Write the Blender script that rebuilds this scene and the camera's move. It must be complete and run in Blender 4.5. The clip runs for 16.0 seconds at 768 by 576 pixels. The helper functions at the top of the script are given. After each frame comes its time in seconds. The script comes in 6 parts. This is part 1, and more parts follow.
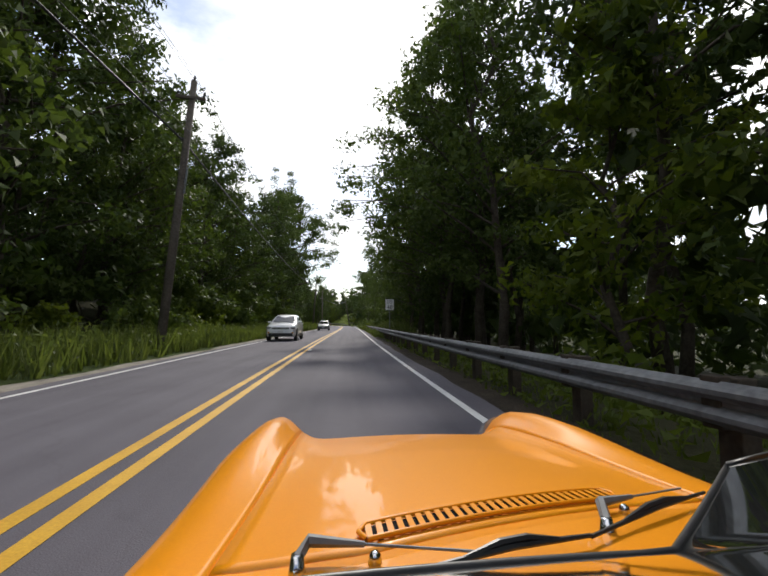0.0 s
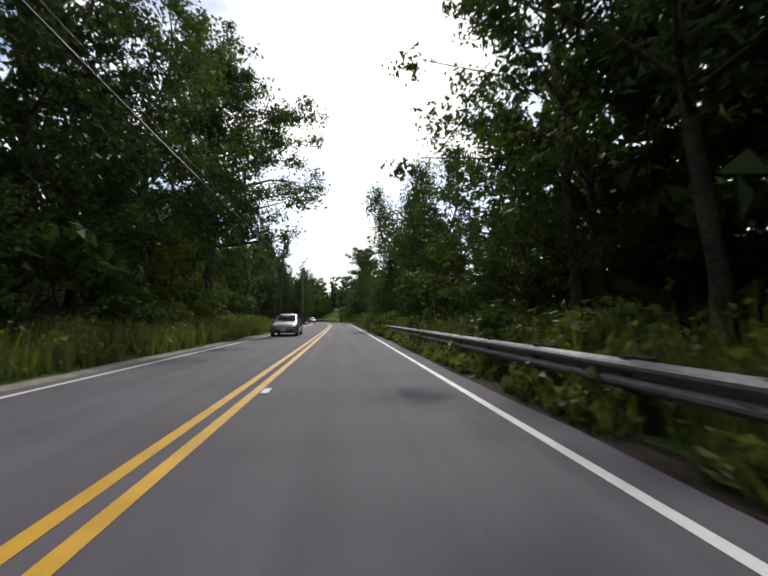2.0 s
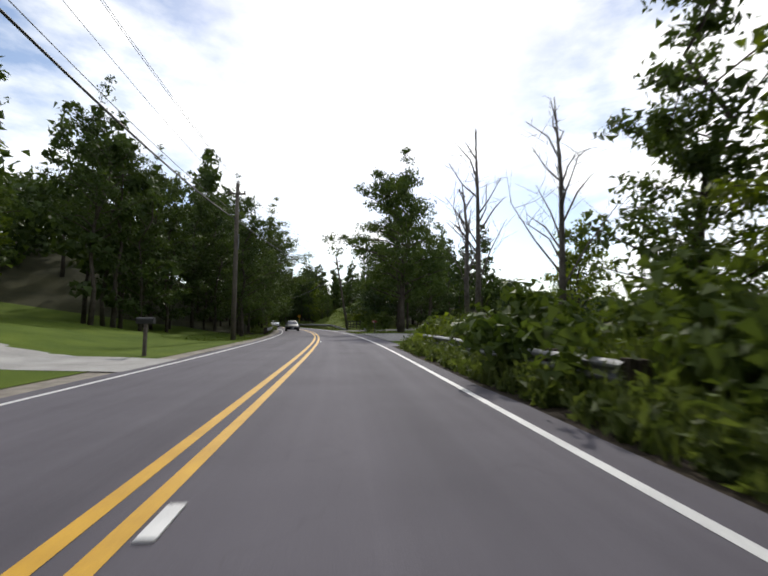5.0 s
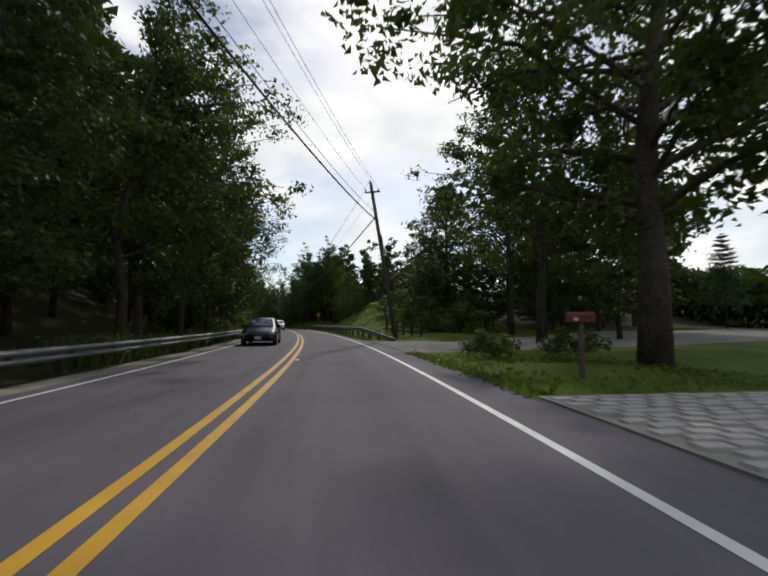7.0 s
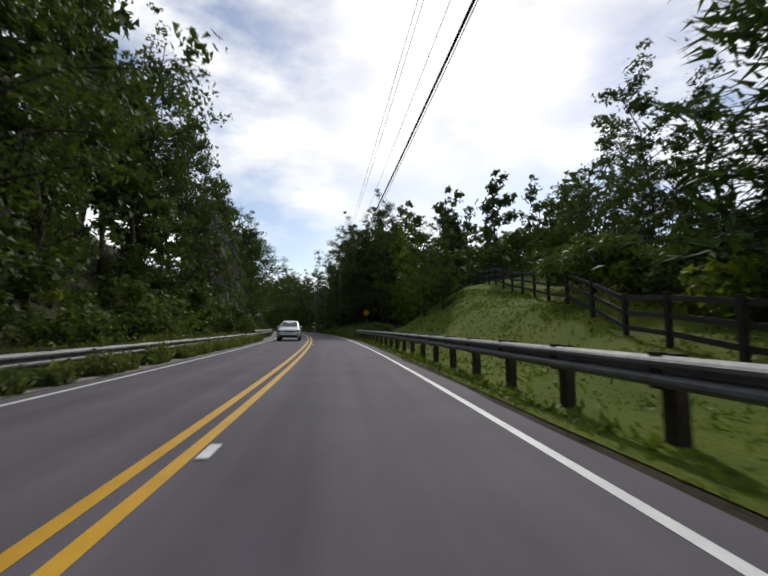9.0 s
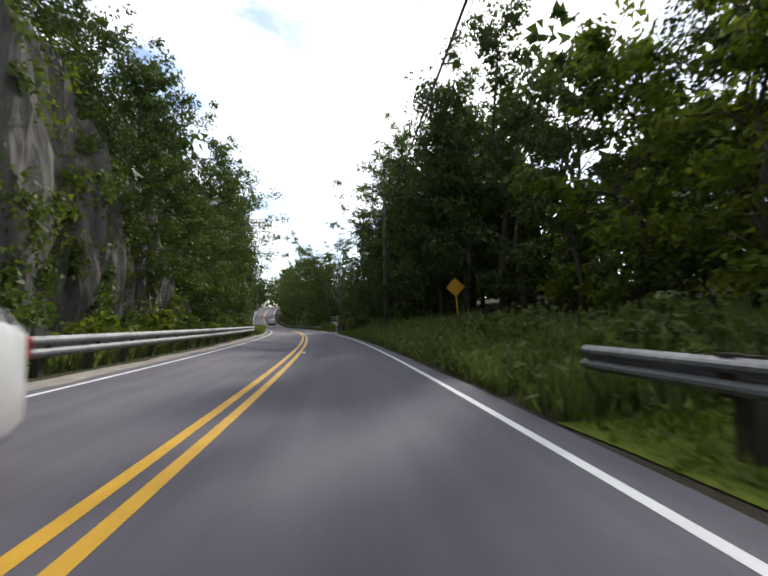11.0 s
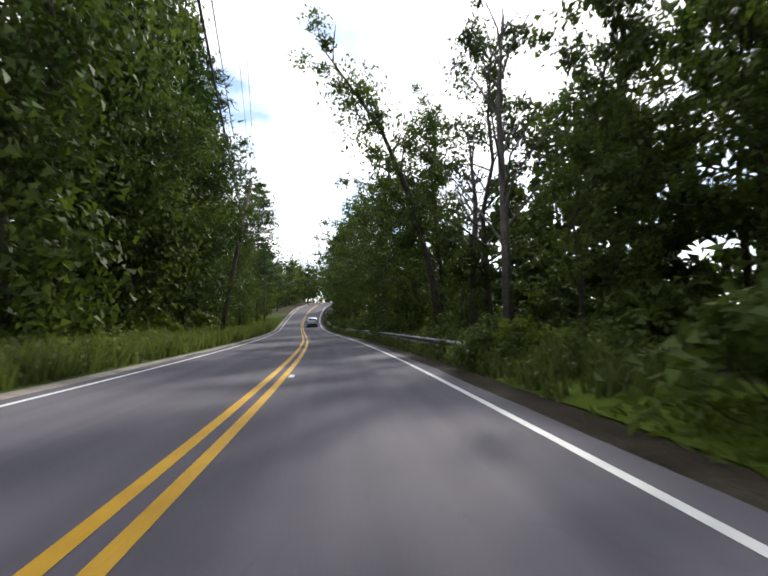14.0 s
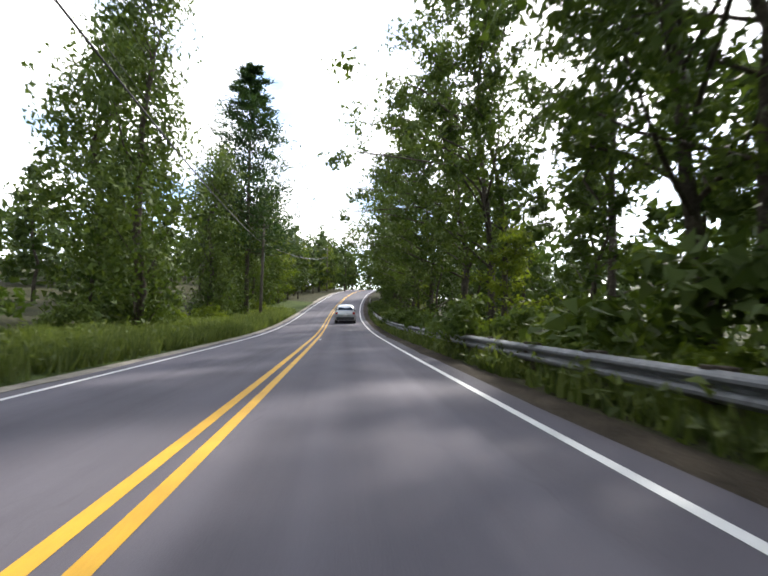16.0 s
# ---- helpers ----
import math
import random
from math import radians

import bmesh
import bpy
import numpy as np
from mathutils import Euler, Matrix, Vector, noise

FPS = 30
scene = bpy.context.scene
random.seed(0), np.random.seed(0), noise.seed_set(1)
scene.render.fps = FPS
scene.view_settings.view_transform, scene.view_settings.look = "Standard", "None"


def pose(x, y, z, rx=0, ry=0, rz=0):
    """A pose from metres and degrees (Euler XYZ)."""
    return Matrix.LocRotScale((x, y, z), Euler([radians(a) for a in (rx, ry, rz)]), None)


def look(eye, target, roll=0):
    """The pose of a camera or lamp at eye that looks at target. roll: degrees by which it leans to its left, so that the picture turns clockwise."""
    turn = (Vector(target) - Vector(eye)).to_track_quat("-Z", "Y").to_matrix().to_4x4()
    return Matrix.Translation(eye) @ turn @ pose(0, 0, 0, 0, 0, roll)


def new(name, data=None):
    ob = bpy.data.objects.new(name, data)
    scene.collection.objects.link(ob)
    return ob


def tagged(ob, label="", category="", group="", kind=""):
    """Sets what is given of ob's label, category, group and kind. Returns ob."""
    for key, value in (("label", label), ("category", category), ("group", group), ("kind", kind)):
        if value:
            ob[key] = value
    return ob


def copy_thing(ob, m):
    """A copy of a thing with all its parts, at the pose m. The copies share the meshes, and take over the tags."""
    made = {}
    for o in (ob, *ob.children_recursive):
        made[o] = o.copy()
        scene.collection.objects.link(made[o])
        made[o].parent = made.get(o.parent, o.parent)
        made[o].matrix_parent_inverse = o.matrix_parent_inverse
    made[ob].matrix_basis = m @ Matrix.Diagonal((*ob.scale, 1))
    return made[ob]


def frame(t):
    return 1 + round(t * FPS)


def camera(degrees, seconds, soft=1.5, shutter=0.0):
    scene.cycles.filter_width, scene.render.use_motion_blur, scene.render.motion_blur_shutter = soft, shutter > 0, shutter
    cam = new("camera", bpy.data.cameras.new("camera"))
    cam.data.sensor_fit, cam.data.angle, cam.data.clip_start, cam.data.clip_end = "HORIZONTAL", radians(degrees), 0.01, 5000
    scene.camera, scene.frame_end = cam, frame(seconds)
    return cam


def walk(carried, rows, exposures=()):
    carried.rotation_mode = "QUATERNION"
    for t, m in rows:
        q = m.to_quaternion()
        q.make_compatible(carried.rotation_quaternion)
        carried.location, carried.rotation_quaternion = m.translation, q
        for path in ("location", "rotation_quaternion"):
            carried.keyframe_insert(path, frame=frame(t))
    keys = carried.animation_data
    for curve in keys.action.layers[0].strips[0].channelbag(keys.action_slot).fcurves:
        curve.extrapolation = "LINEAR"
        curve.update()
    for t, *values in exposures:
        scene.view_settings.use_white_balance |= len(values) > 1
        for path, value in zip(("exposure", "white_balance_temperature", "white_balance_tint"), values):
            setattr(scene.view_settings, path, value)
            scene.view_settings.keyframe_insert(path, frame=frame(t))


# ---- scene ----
# The road's own line: bend (1/m, left is positive) and height (m) along its length s.
S0, S1 = -160.0, 760.0
BEND_AT = [-160, 0, 20, 45, 95, 112, 146, 156, 190, 200, 262, 276, 288, 312, 322, 355, 385, 760]
BEND = [0, -.0008, -.0008, .0002, .0004, .0036, .0036, .0020, .0021, .0029, .0032, .0022, 0, 0, -.0032, -.0036, 0, 0]
RISE_AT = [-160, 0, 300, 316, 330, 350, 370, 400, 440, 760]
RISE = [0, 0, 0, .3, 1.6, 4.3, 7.0, 9.5, 11.0, 13.0]
GRID = np.arange(S0, S1 + .5, .5)
HEAD = np.cumsum(np.interp(GRID, BEND_AT, BEND)) * .5
HEAD -= np.interp(0, GRID, HEAD)
LINE_X = np.cumsum(-np.sin(HEAD)) * .5
LINE_Y = np.cumsum(np.cos(HEAD)) * .5
LINE_X -= np.interp(0, GRID, LINE_X)
LINE_Y -= np.interp(0, GRID, LINE_Y)
SMOOTH = np.convolve(np.pad(np.interp(GRID, RISE_AT, RISE), 30, mode="edge"), np.ones(61) / 61, "valid")


def heading(s):
    return float(np.interp(s, GRID, HEAD))


def rise(s):
    return float(np.interp(s, GRID, SMOOTH))


def spot(s, lat, up=0.0):
    """A place by the length along the road, metres to the right of its middle, and metres over its surface."""
    a = heading(s)
    x, y = float(np.interp(s, GRID, LINE_X)), float(np.interp(s, GRID, LINE_Y))
    return Vector((x + lat * math.cos(a), y + lat * math.sin(a), rise(s) + up))


# The camera sits on a car that follows the right lane.
SPEED, EYE = 17.5, 1.12
LENS = 86.7
cam = camera(LENS, 16.0, soft=1.8, shutter=0.14)
TILT_AT = [0, .5, 1, 1.5, 2, 2.5, 3, 3.5, 4, 5, 6.5, 7, 7.5, 8, 8.5, 9, 10, 11.5, 12, 12.5, 13, 13.5, 14, 14.5, 15, 15.5, 16]
TILT = [4.9, 4.6, 4.6, 4.6, 4.3, 4.8, 4.9, 4.9, 4.8, 4.9, 5.0, 5.0, 5.1, 5.2, 5.2, 5.5, 5.2, 4.9, 5.1, 5.3, 5.3, 5.2, 5.1, 4.7, 4.5, 4.5, 4.2]


LANE_AT = [0, .5, 1, 2, 3, 4, 6.5, 7.5, 8.5, 9, 11.5, 12.5, 13, 13.5, 14, 14.5, 15.5, 16]
LANE = [1.72, 1.56, 1.47, 1.46, 1.36, 1.26, 1.35, 1.38, 1.42, 1.46, 1.40, 1.41, 1.33, 1.19, 1.24, 1.32, 1.30, 1.28]


def stand(t):
    s = SPEED * t
    p = spot(s, float(np.interp(t, LANE_AT, LANE)), EYE)
    grade = math.degrees(math.atan((rise(s + 2) - rise(s - 2)) / 4))
    return pose(*p, 90 + grade + float(np.interp(t, TILT_AT, TILT)), 0, math.degrees(heading(s)) - 5.8)


walk(cam, [(0, stand(0)), (.034, stand(0))] + [(k * .25, stand(k * .25)) for k in range(1, 65)],
     exposures=[(0, .45), (1, .65), (2.0, .25), (3.0, -.25), (4, .1), (6.5, .25), (7, -.3), (7.5, -.15), (8, .05), (9, -.15), (11.5, .95), (12.5, .9), (13.5, .85), (14.5, 1.2), (15, 1.5), (16, 1.6)])

# Light: a bright hazy sky with broken cloud and a soft sun ahead, a little to the right.
SUN_HIGH, SUN_TURN = 40.0, heading(135) - radians(14)
world = bpy.data.worlds.new("sky")
scene.world = world
world.use_nodes = True
wn, wl = world.node_tree.nodes, world.node_tree.links
wn.clear()
w_out, w_bg = wn.new("ShaderNodeOutputWorld"), wn.new("ShaderNodeBackground")
w_sky = wn.new("ShaderNodeTexSky")
w_sky.sky_type, w_sky.sun_disc = "NISHITA", False
w_sky.sun_elevation, w_sky.sun_rotation = radians(SUN_HIGH), -SUN_TURN
w_sky.air_density, w_sky.dust_density = 1.0, .8
w_gain = wn.new("ShaderNodeVectorMath")
w_gain.operation = "SCALE"
w_gain.inputs["Scale"].default_value = .125
wl.new(w_sky.outputs[0], w_gain.inputs[0])
w_co, w_map = wn.new("ShaderNodeTexCoord"), wn.new("ShaderNodeMapping")
w_map.inputs["Scale"].default_value = (1.0, 1.0, 2.3)
w_map.inputs["Location"].default_value = (.62, .1, .2)
wl.new(w_co.outputs["Generated"], w_map.inputs[0])
w_noise = wn.new("ShaderNodeTexNoise")
w_noise.inputs["Scale"].default_value, w_noise.inputs["Detail"].default_value = 2.6, 8
w_noise.inputs["Roughness"].default_value = .55
wl.new(w_map.outputs[0], w_noise.inputs["Vector"])
w_ramp = wn.new("ShaderNodeValToRGB")
w_ramp.color_ramp.elements[0].position, w_ramp.color_ramp.elements[1].position = .42, .60
wl.new(w_noise.outputs["Fac"], w_ramp.inputs[0])
w_noise2 = wn.new("ShaderNodeTexNoise")
w_noise2.inputs["Scale"].default_value, w_noise2.inputs["Detail"].default_value = 5.0, 6
wl.new(w_map.outputs[0], w_noise2.inputs["Vector"])
w_cloud = wn.new("ShaderNodeValToRGB")
w_cloud.color_ramp.elements[0].color = (1.0, 1.01, 1.03, 1)
w_cloud.color_ramp.elements[0].position = .3
w_cloud.color_ramp.elements[1].color = (1.28, 1.28, 1.28, 1)
w_cloud.color_ramp.elements[1].position = .62
wl.new(w_noise2.outputs["Fac"], w_cloud.inputs[0])
w_mix = wn.new("ShaderNodeMix")
w_mix.data_type = "RGBA"
wl.new(w_ramp.outputs[0], w_mix.inputs[0])
wl.new(w_gain.outputs[0], w_mix.inputs[6])
wl.new(w_cloud.outputs[0], w_mix.inputs[7])
wl.new(w_mix.outputs[2], w_bg.inputs[0])
w_bg.inputs[1].default_value = 1.0
wl.new(w_bg.outputs[0], w_out.inputs[0])
sun = new("sun", bpy.data.lights.new("sun", "SUN"))
sun.data.energy, sun.data.angle, sun.data.color = 2.3, radians(2.4), (1, .95, .87)
sun_way = Vector((-math.sin(SUN_TURN) * math.cos(radians(SUN_HIGH)), math.cos(SUN_TURN) * math.cos(radians(SUN_HIGH)), math.sin(radians(SUN_HIGH))))
sun.matrix_world = look(sun_way * 50, (0, 0, 0))


# ---- materials ----
def surface(name, dark, light, rough=.8, metal=0.0, grain=40.0, patch=1.2, bump=.3, depth=.004, per=None, clear=0.0, through_leaf=0.0):
    """A procedural surface: two colours mixed by a fine and a broad noise, with relief. per: 'piece' or 'island' adds a random tone."""
    m = bpy.data.materials.new(name)
    m.use_nodes = True
    n, l = m.node_tree.nodes, m.node_tree.links
    b = n["Principled BSDF"]
    co = n.new("ShaderNodeTexCoord")
    fine, broad = n.new("ShaderNodeTexNoise"), n.new("ShaderNodeTexNoise")
    fine.inputs["Scale"].default_value, fine.inputs["Detail"].default_value = grain, 5
    broad.inputs["Scale"].default_value, broad.inputs["Detail"].default_value = patch, 4
    l.new(co.outputs["Object"], fine.inputs["Vector"])
    l.new(co.outputs["Object"], broad.inputs["Vector"])
    add = n.new("ShaderNodeMath")
    add.operation = "MULTIPLY_ADD"
    add.inputs[1].default_value = .5
    l.new(fine.outputs["Fac"], add.inputs[0])
    half = n.new("ShaderNodeMath")
    half.operation = "MULTIPLY"
    half.inputs[1].default_value = .5
    l.new(broad.outputs["Fac"], half.inputs[0])
    l.new(half.outputs[0], add.inputs[2])
    spread = n.new("ShaderNodeMapRange")
    spread.inputs[1].default_value, spread.inputs[2].default_value = .34, .66
    l.new(add.outputs[0], spread.inputs[0])
    fac = spread.outputs[0]
    if per:
        if per == "piece":
            src = n.new("ShaderNodeObjectInfo").outputs["Random"]
        else:
            src = n.new("ShaderNodeNewGeometry").outputs["Random Per Island"]
        mixer = n.new("ShaderNodeMath")
        mixer.operation = "MULTIPLY_ADD"
        mixer.inputs[1].default_value = .65
        cut = n.new("ShaderNodeMath")
        cut.operation = "MULTIPLY"
        cut.inputs[1].default_value = .35
        l.new(fac, cut.inputs[0])
        l.new(src, mixer.inputs[0])
        l.new(cut.outputs[0], mixer.inputs[2])
        fac = mixer.outputs[0]
    mix = n.new("ShaderNodeMix")
    mix.data_type = "RGBA"
    mix.inputs[6].default_value, mix.inputs[7].default_value = (*dark, 1), (*light, 1)
    l.new(fac, mix.inputs[0])
    l.new(mix.outputs[2], b.inputs["Base Color"])
    b.inputs["Roughness"].default_value, b.inputs["Metallic"].default_value = rough, metal
    if rough >= .9:
        b.inputs["Specular IOR Level"].default_value = .12
    if clear:
        b.inputs["Coat Weight"].default_value, b.inputs["Coat Roughness"].default_value = clear, .03
    if bump:
        bm_node = n.new("ShaderNodeBump")
        bm_node.inputs["Strength"].default_value, bm_node.inputs["Distance"].default_value = bump, depth
        l.new(fine.outputs["Fac"], bm_node.inputs["Height"])
        l.new(bm_node.outputs[0], b.inputs["Normal"])
    if through_leaf:
        b.inputs["Specular IOR Level"].default_value = .22
        t_node, s_mix = n.new("ShaderNodeBsdfTranslucent"), n.new("ShaderNodeMixShader")
        bright = n.new("ShaderNodeMix")
        bright.data_type, bright.blend_type = "RGBA", "MULTIPLY"
        bright.inputs[0].default_value = 1
        bright.inputs[7].default_value = (1.6, 1.7, .7, 1)
        l.new(mix.outputs[2], bright.inputs[6])
        l.new(bright.outputs[2], t_node.inputs[0])
        s_mix.inputs[0].default_value = through_leaf
        l.new(b.outputs[0], s_mix.inputs[1])
        l.new(t_node.outputs[0], s_mix.inputs[2])
        l.new(s_mix.outputs[0], n["Material Output"].inputs[0])
    return m


def leaf(name, dark, light, thin=.25, sheen=.55):
    """Living leaf: tone drifts from bough to bough and a little from leaf to leaf and tree to tree; light passes through it."""
    m = bpy.data.materials.new(name)
    m.use_nodes = True
    n, l = m.node_tree.nodes, m.node_tree.links
    b = n["Principled BSDF"]
    co, geo, who = n.new("ShaderNodeTexCoord"), n.new("ShaderNodeNewGeometry"), n.new("ShaderNodeObjectInfo")
    bough, fac = n.new("ShaderNodeTexNoise"), None
    bough.inputs["Scale"].default_value, bough.inputs["Detail"].default_value = .55, 3
    l.new(co.outputs["Object"], bough.inputs["Vector"])
    spread = n.new("ShaderNodeMapRange")
    spread.inputs[1].default_value, spread.inputs[2].default_value = .36, .66
    l.new(bough.outputs["Fac"], spread.inputs[0])
    for out, weight in ((spread.outputs[0], .50), (geo.outputs["Random Per Island"], .28), (who.outputs["Random"], .22)):
        mul = n.new("ShaderNodeMath")
        mul.operation = "MULTIPLY_ADD"
        mul.inputs[1].default_value = weight
        l.new(out, mul.inputs[0])
        if fac:
            l.new(fac, mul.inputs[2])
        else:
            mul.inputs[2].default_value = 0
        fac = mul.outputs[0]
    mix = n.new("ShaderNodeMix")
    mix.data_type = "RGBA"
    mix.inputs[6].default_value, mix.inputs[7].default_value = (*dark, 1), (*light, 1)
    l.new(fac, mix.inputs[0])
    l.new(mix.outputs[2], b.inputs["Base Color"])
    b.inputs["Roughness"].default_value, b.inputs["Specular IOR Level"].default_value = sheen, .08
    t_node, s_mix, bright = n.new("ShaderNodeBsdfTranslucent"), n.new("ShaderNodeMixShader"), n.new("ShaderNodeMix")
    bright.data_type, bright.blend_type = "RGBA", "MULTIPLY"
    bright.inputs[0].default_value, bright.inputs[7].default_value = 1, (1.6, 1.7, .6, 1)
    l.new(mix.outputs[2], bright.inputs[6])
    l.new(bright.outputs[2], t_node.inputs[0])
    s_mix.inputs[0].default_value = thin
    l.new(b.outputs[0], s_mix.inputs[1])
    l.new(t_node.outputs[0], s_mix.inputs[2])
    l.new(s_mix.outputs[0], n["Material Output"].inputs[0])
    return m


def lamp_glow(name, colour, power):
    m = bpy.data.materials.new(name)
    m.use_nodes = True
    b = m.node_tree.nodes["Principled BSDF"]
    b.inputs["Base Color"].default_value = (*colour, 1)
    b.inputs["Emission Color"].default_value, b.inputs["Emission Strength"].default_value = (*colour, 1), power
    return m




def road_asphalt():
    """Worn asphalt: fine stone grain, long streaks and wheel tracks along the road, patches and hair cracks."""
    m = bpy.data.materials.new("worn_asphalt")
    m.use_nodes = True
    n, l = m.node_tree.nodes, m.node_tree.links
    b = n["Principled BSDF"]
    uv, co = n.new("ShaderNodeUVMap"), n.new("ShaderNodeTexCoord")
    uv.uv_map = "along"
    fac = None

    def grain(source, scale, stretch, weight, detail=4):
        nonlocal fac
        mp, tex, mul = n.new("ShaderNodeMapping"), n.new("ShaderNodeTexNoise"), n.new("ShaderNodeMath")
        mp.inputs["Scale"].default_value = stretch
        tex.inputs["Scale"].default_value, tex.inputs["Detail"].default_value = scale, detail
        l.new(source, mp.inputs[0])
        l.new(mp.outputs[0], tex.inputs["Vector"])
        mul.operation = "MULTIPLY"
        mul.inputs[1].default_value = weight
        l.new(tex.outputs["Fac"], mul.inputs[0])
        if fac is None:
            fac = mul.outputs[0]
        else:
            add = n.new("ShaderNodeMath")
            l.new(fac, add.inputs[0])
            l.new(mul.outputs[0], add.inputs[1])
            fac = add.outputs[0]
        return tex.outputs["Fac"]

    fine = grain(co.outputs["Object"], 110, (1, 1, 1), .42, 6)
    grain(uv.outputs[0], 1.0, (2.2, .05, 1), .30)
    grain(uv.outputs[0], 1.0, (.6, .012, 1), .22)
    grain(co.outputs["Object"], .6, (1, 1, 1), .22)
    spread = n.new("ShaderNodeMapRange")
    spread.inputs[1].default_value, spread.inputs[2].default_value = .42, .74
    l.new(fac, spread.inputs[0])
    mix = n.new("ShaderNodeMix")
    mix.data_type = "RGBA"
    mix.inputs[6].default_value, mix.inputs[7].default_value = (.060, .055, .068, 1), (.138, .128, .150, 1)
    l.new(spread.outputs[0], mix.inputs[0])
    crack, edge, dark = n.new("ShaderNodeTexVoronoi"), n.new("ShaderNodeMapRange"), n.new("ShaderNodeMix")
    crack.feature = "DISTANCE_TO_EDGE"
    crack.inputs["Scale"].default_value = .22
    warp, shift = n.new("ShaderNodeTexNoise"), n.new("ShaderNodeVectorMath")
    warp.inputs["Scale"].default_value = 1.4
    l.new(co.outputs["Object"], warp.inputs["Vector"])
    shift.operation = "ADD"
    l.new(co.outputs["Object"], shift.inputs[0])
    l.new(warp.outputs["Color"], shift.inputs[1])
    l.new(shift.outputs[0], crack.inputs["Vector"])
    edge.inputs[1].default_value, edge.inputs[2].default_value, edge.inputs[3].default_value, edge.inputs[4].default_value = .0, .004, .14, 0
    l.new(crack.outputs["Distance"], edge.inputs[0])
    dark.data_type = "RGBA"
    dark.inputs[7].default_value = (.035, .033, .037, 1)
    l.new(edge.outputs[0], dark.inputs[0])
    l.new(mix.outputs[2], dark.inputs[6])
    l.new(dark.outputs[2], b.inputs["Base Color"])
    b.inputs["Roughness"].default_value = .86
    b.inputs["Specular IOR Level"].default_value = .3
    bump = n.new("ShaderNodeBump")
    bump.inputs["Strength"].default_value, bump.inputs["Distance"].default_value = .7, .006
    l.new(fine, bump.inputs["Height"])
    l.new(bump.outputs[0], b.inputs["Normal"])
    return m


M_ASPHALT = road_asphalt()
M_YELLOW = surface("yellow_road_paint", (.44, .235, .008), (.64, .36, .014), .6, grain=60, patch=2, bump=.3)
M_WHITE_LINE = surface("white_road_paint", (.50, .50, .50), (.74, .74, .73), .6, grain=60, patch=2, bump=.3)
M_GRAVEL = surface("sandy_gravel", (.16, .14, .12), (.36, .33, .28), .95, grain=50, patch=2.5, bump=.9, depth=.02)
M_GROUND = surface("woodland_floor", (.022, .024, .012), (.060, .058, .028), .95, grain=18, patch=.5, bump=.9, depth=.05)
M_DIRT = surface("leaf_litter", (.020, .016, .012), (.062, .050, .036), .95, grain=25, patch=1.2, bump=.9, depth=.04)
M_STEEL = surface("galvanised_steel", (.11, .114, .12), (.24, .247, .255), .68, metal=.5, grain=12, patch=1.5, bump=.15)
M_POST_WOOD = surface("dark_guardrail_post", (.035, .028, .022), (.085, .07, .055), .9, grain=20, patch=3, bump=.5)
M_POLE = surface("weathered_pole_wood", (.065, .055, .046), (.15, .13, .11), .9, grain=14, patch=1, bump=.6, depth=.01)
M_BARK = surface("tree_bark", (.035, .028, .022), (.10, .085, .068), .95, grain=12, patch=2, bump=1, depth=.03)
M_PALE_BARK = surface("bare_grey_wood", (.075, .066, .058), (.17, .155, .14), .95, grain=12, patch=2, bump=.8, depth=.02)
M_LEAF = leaf("broad_leaf", (0.026, 0.047, 0.013), (0.111, 0.146, 0.044), 0.26)
# Brighter, yellower leaf copy with sunlight put into its colour.
M_LEAF_LIGHT = leaf("sunny_leaf", (0.042, 0.07, 0.01), (0.16, 0.19, 0.034), 0.42)
# Darker copy of the broad leaf; deep woodland shade is put into its colour.
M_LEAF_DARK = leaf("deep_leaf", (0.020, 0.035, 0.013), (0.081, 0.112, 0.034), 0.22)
M_VINE = leaf("vine_leaf", (0.036, 0.060, 0.016), (0.126, 0.162, 0.048), 0.26)
M_NEEDLE = leaf("pine_needle", (0.018, 0.037, 0.019), (0.062, 0.100, 0.045), 0.2)
M_GRASS = surface("tall_grass_blade", (.044, .066, .018), (.155, .182, .062), .6, per="island", bump=0, through_leaf=.35)
M_SHORT_GRASS = surface("mown_grass_blade", (.050, .078, .010), (.125, .155, .026), .6, per="island", bump=0, through_leaf=.35)
M_LAWN = surface("mown_lawn", (.046, .078, .008), (.104, .142, .016), .95, grain=30, patch=.6, bump=.8, depth=.03)
M_CABLE = surface("black_cable_rubber", (.012, .012, .013), (.03, .03, .03), .6, bump=0)
M_BLACK = surface("black_plastic", (.012, .012, .013), (.025, .025, .026), .45, bump=.1)
M_TYRE = surface("tyre_rubber", (.012, .012, .012), (.03, .03, .03), .8, grain=60, bump=.4)
M_CHROME = surface("polished_metal", (.55, .55, .56), (.7, .7, .7), .15, metal=1, bump=0)
M_RIM = surface("alloy_rim", (.35, .35, .36), (.5, .5, .5), .3, metal=.9, bump=0)
M_GLASS_DARK = surface("dark_car_glass", (.010, .012, .014), (.02, .023, .026), .05, bump=0, clear=.6)
M_SIGN_YELLOW = surface("yellow_sign_sheeting", (.60, .30, .01), (.78, .42, .02), .45, grain=30, bump=.05)
M_SIGN_WHITE = surface("white_sign_sheeting", (.62, .63, .64), (.78, .79, .8), .45, grain=30, bump=.05)
M_SIGN_BLACK = surface("black_sign_paint", (.01, .01, .01), (.03, .03, .03), .5, bump=0)
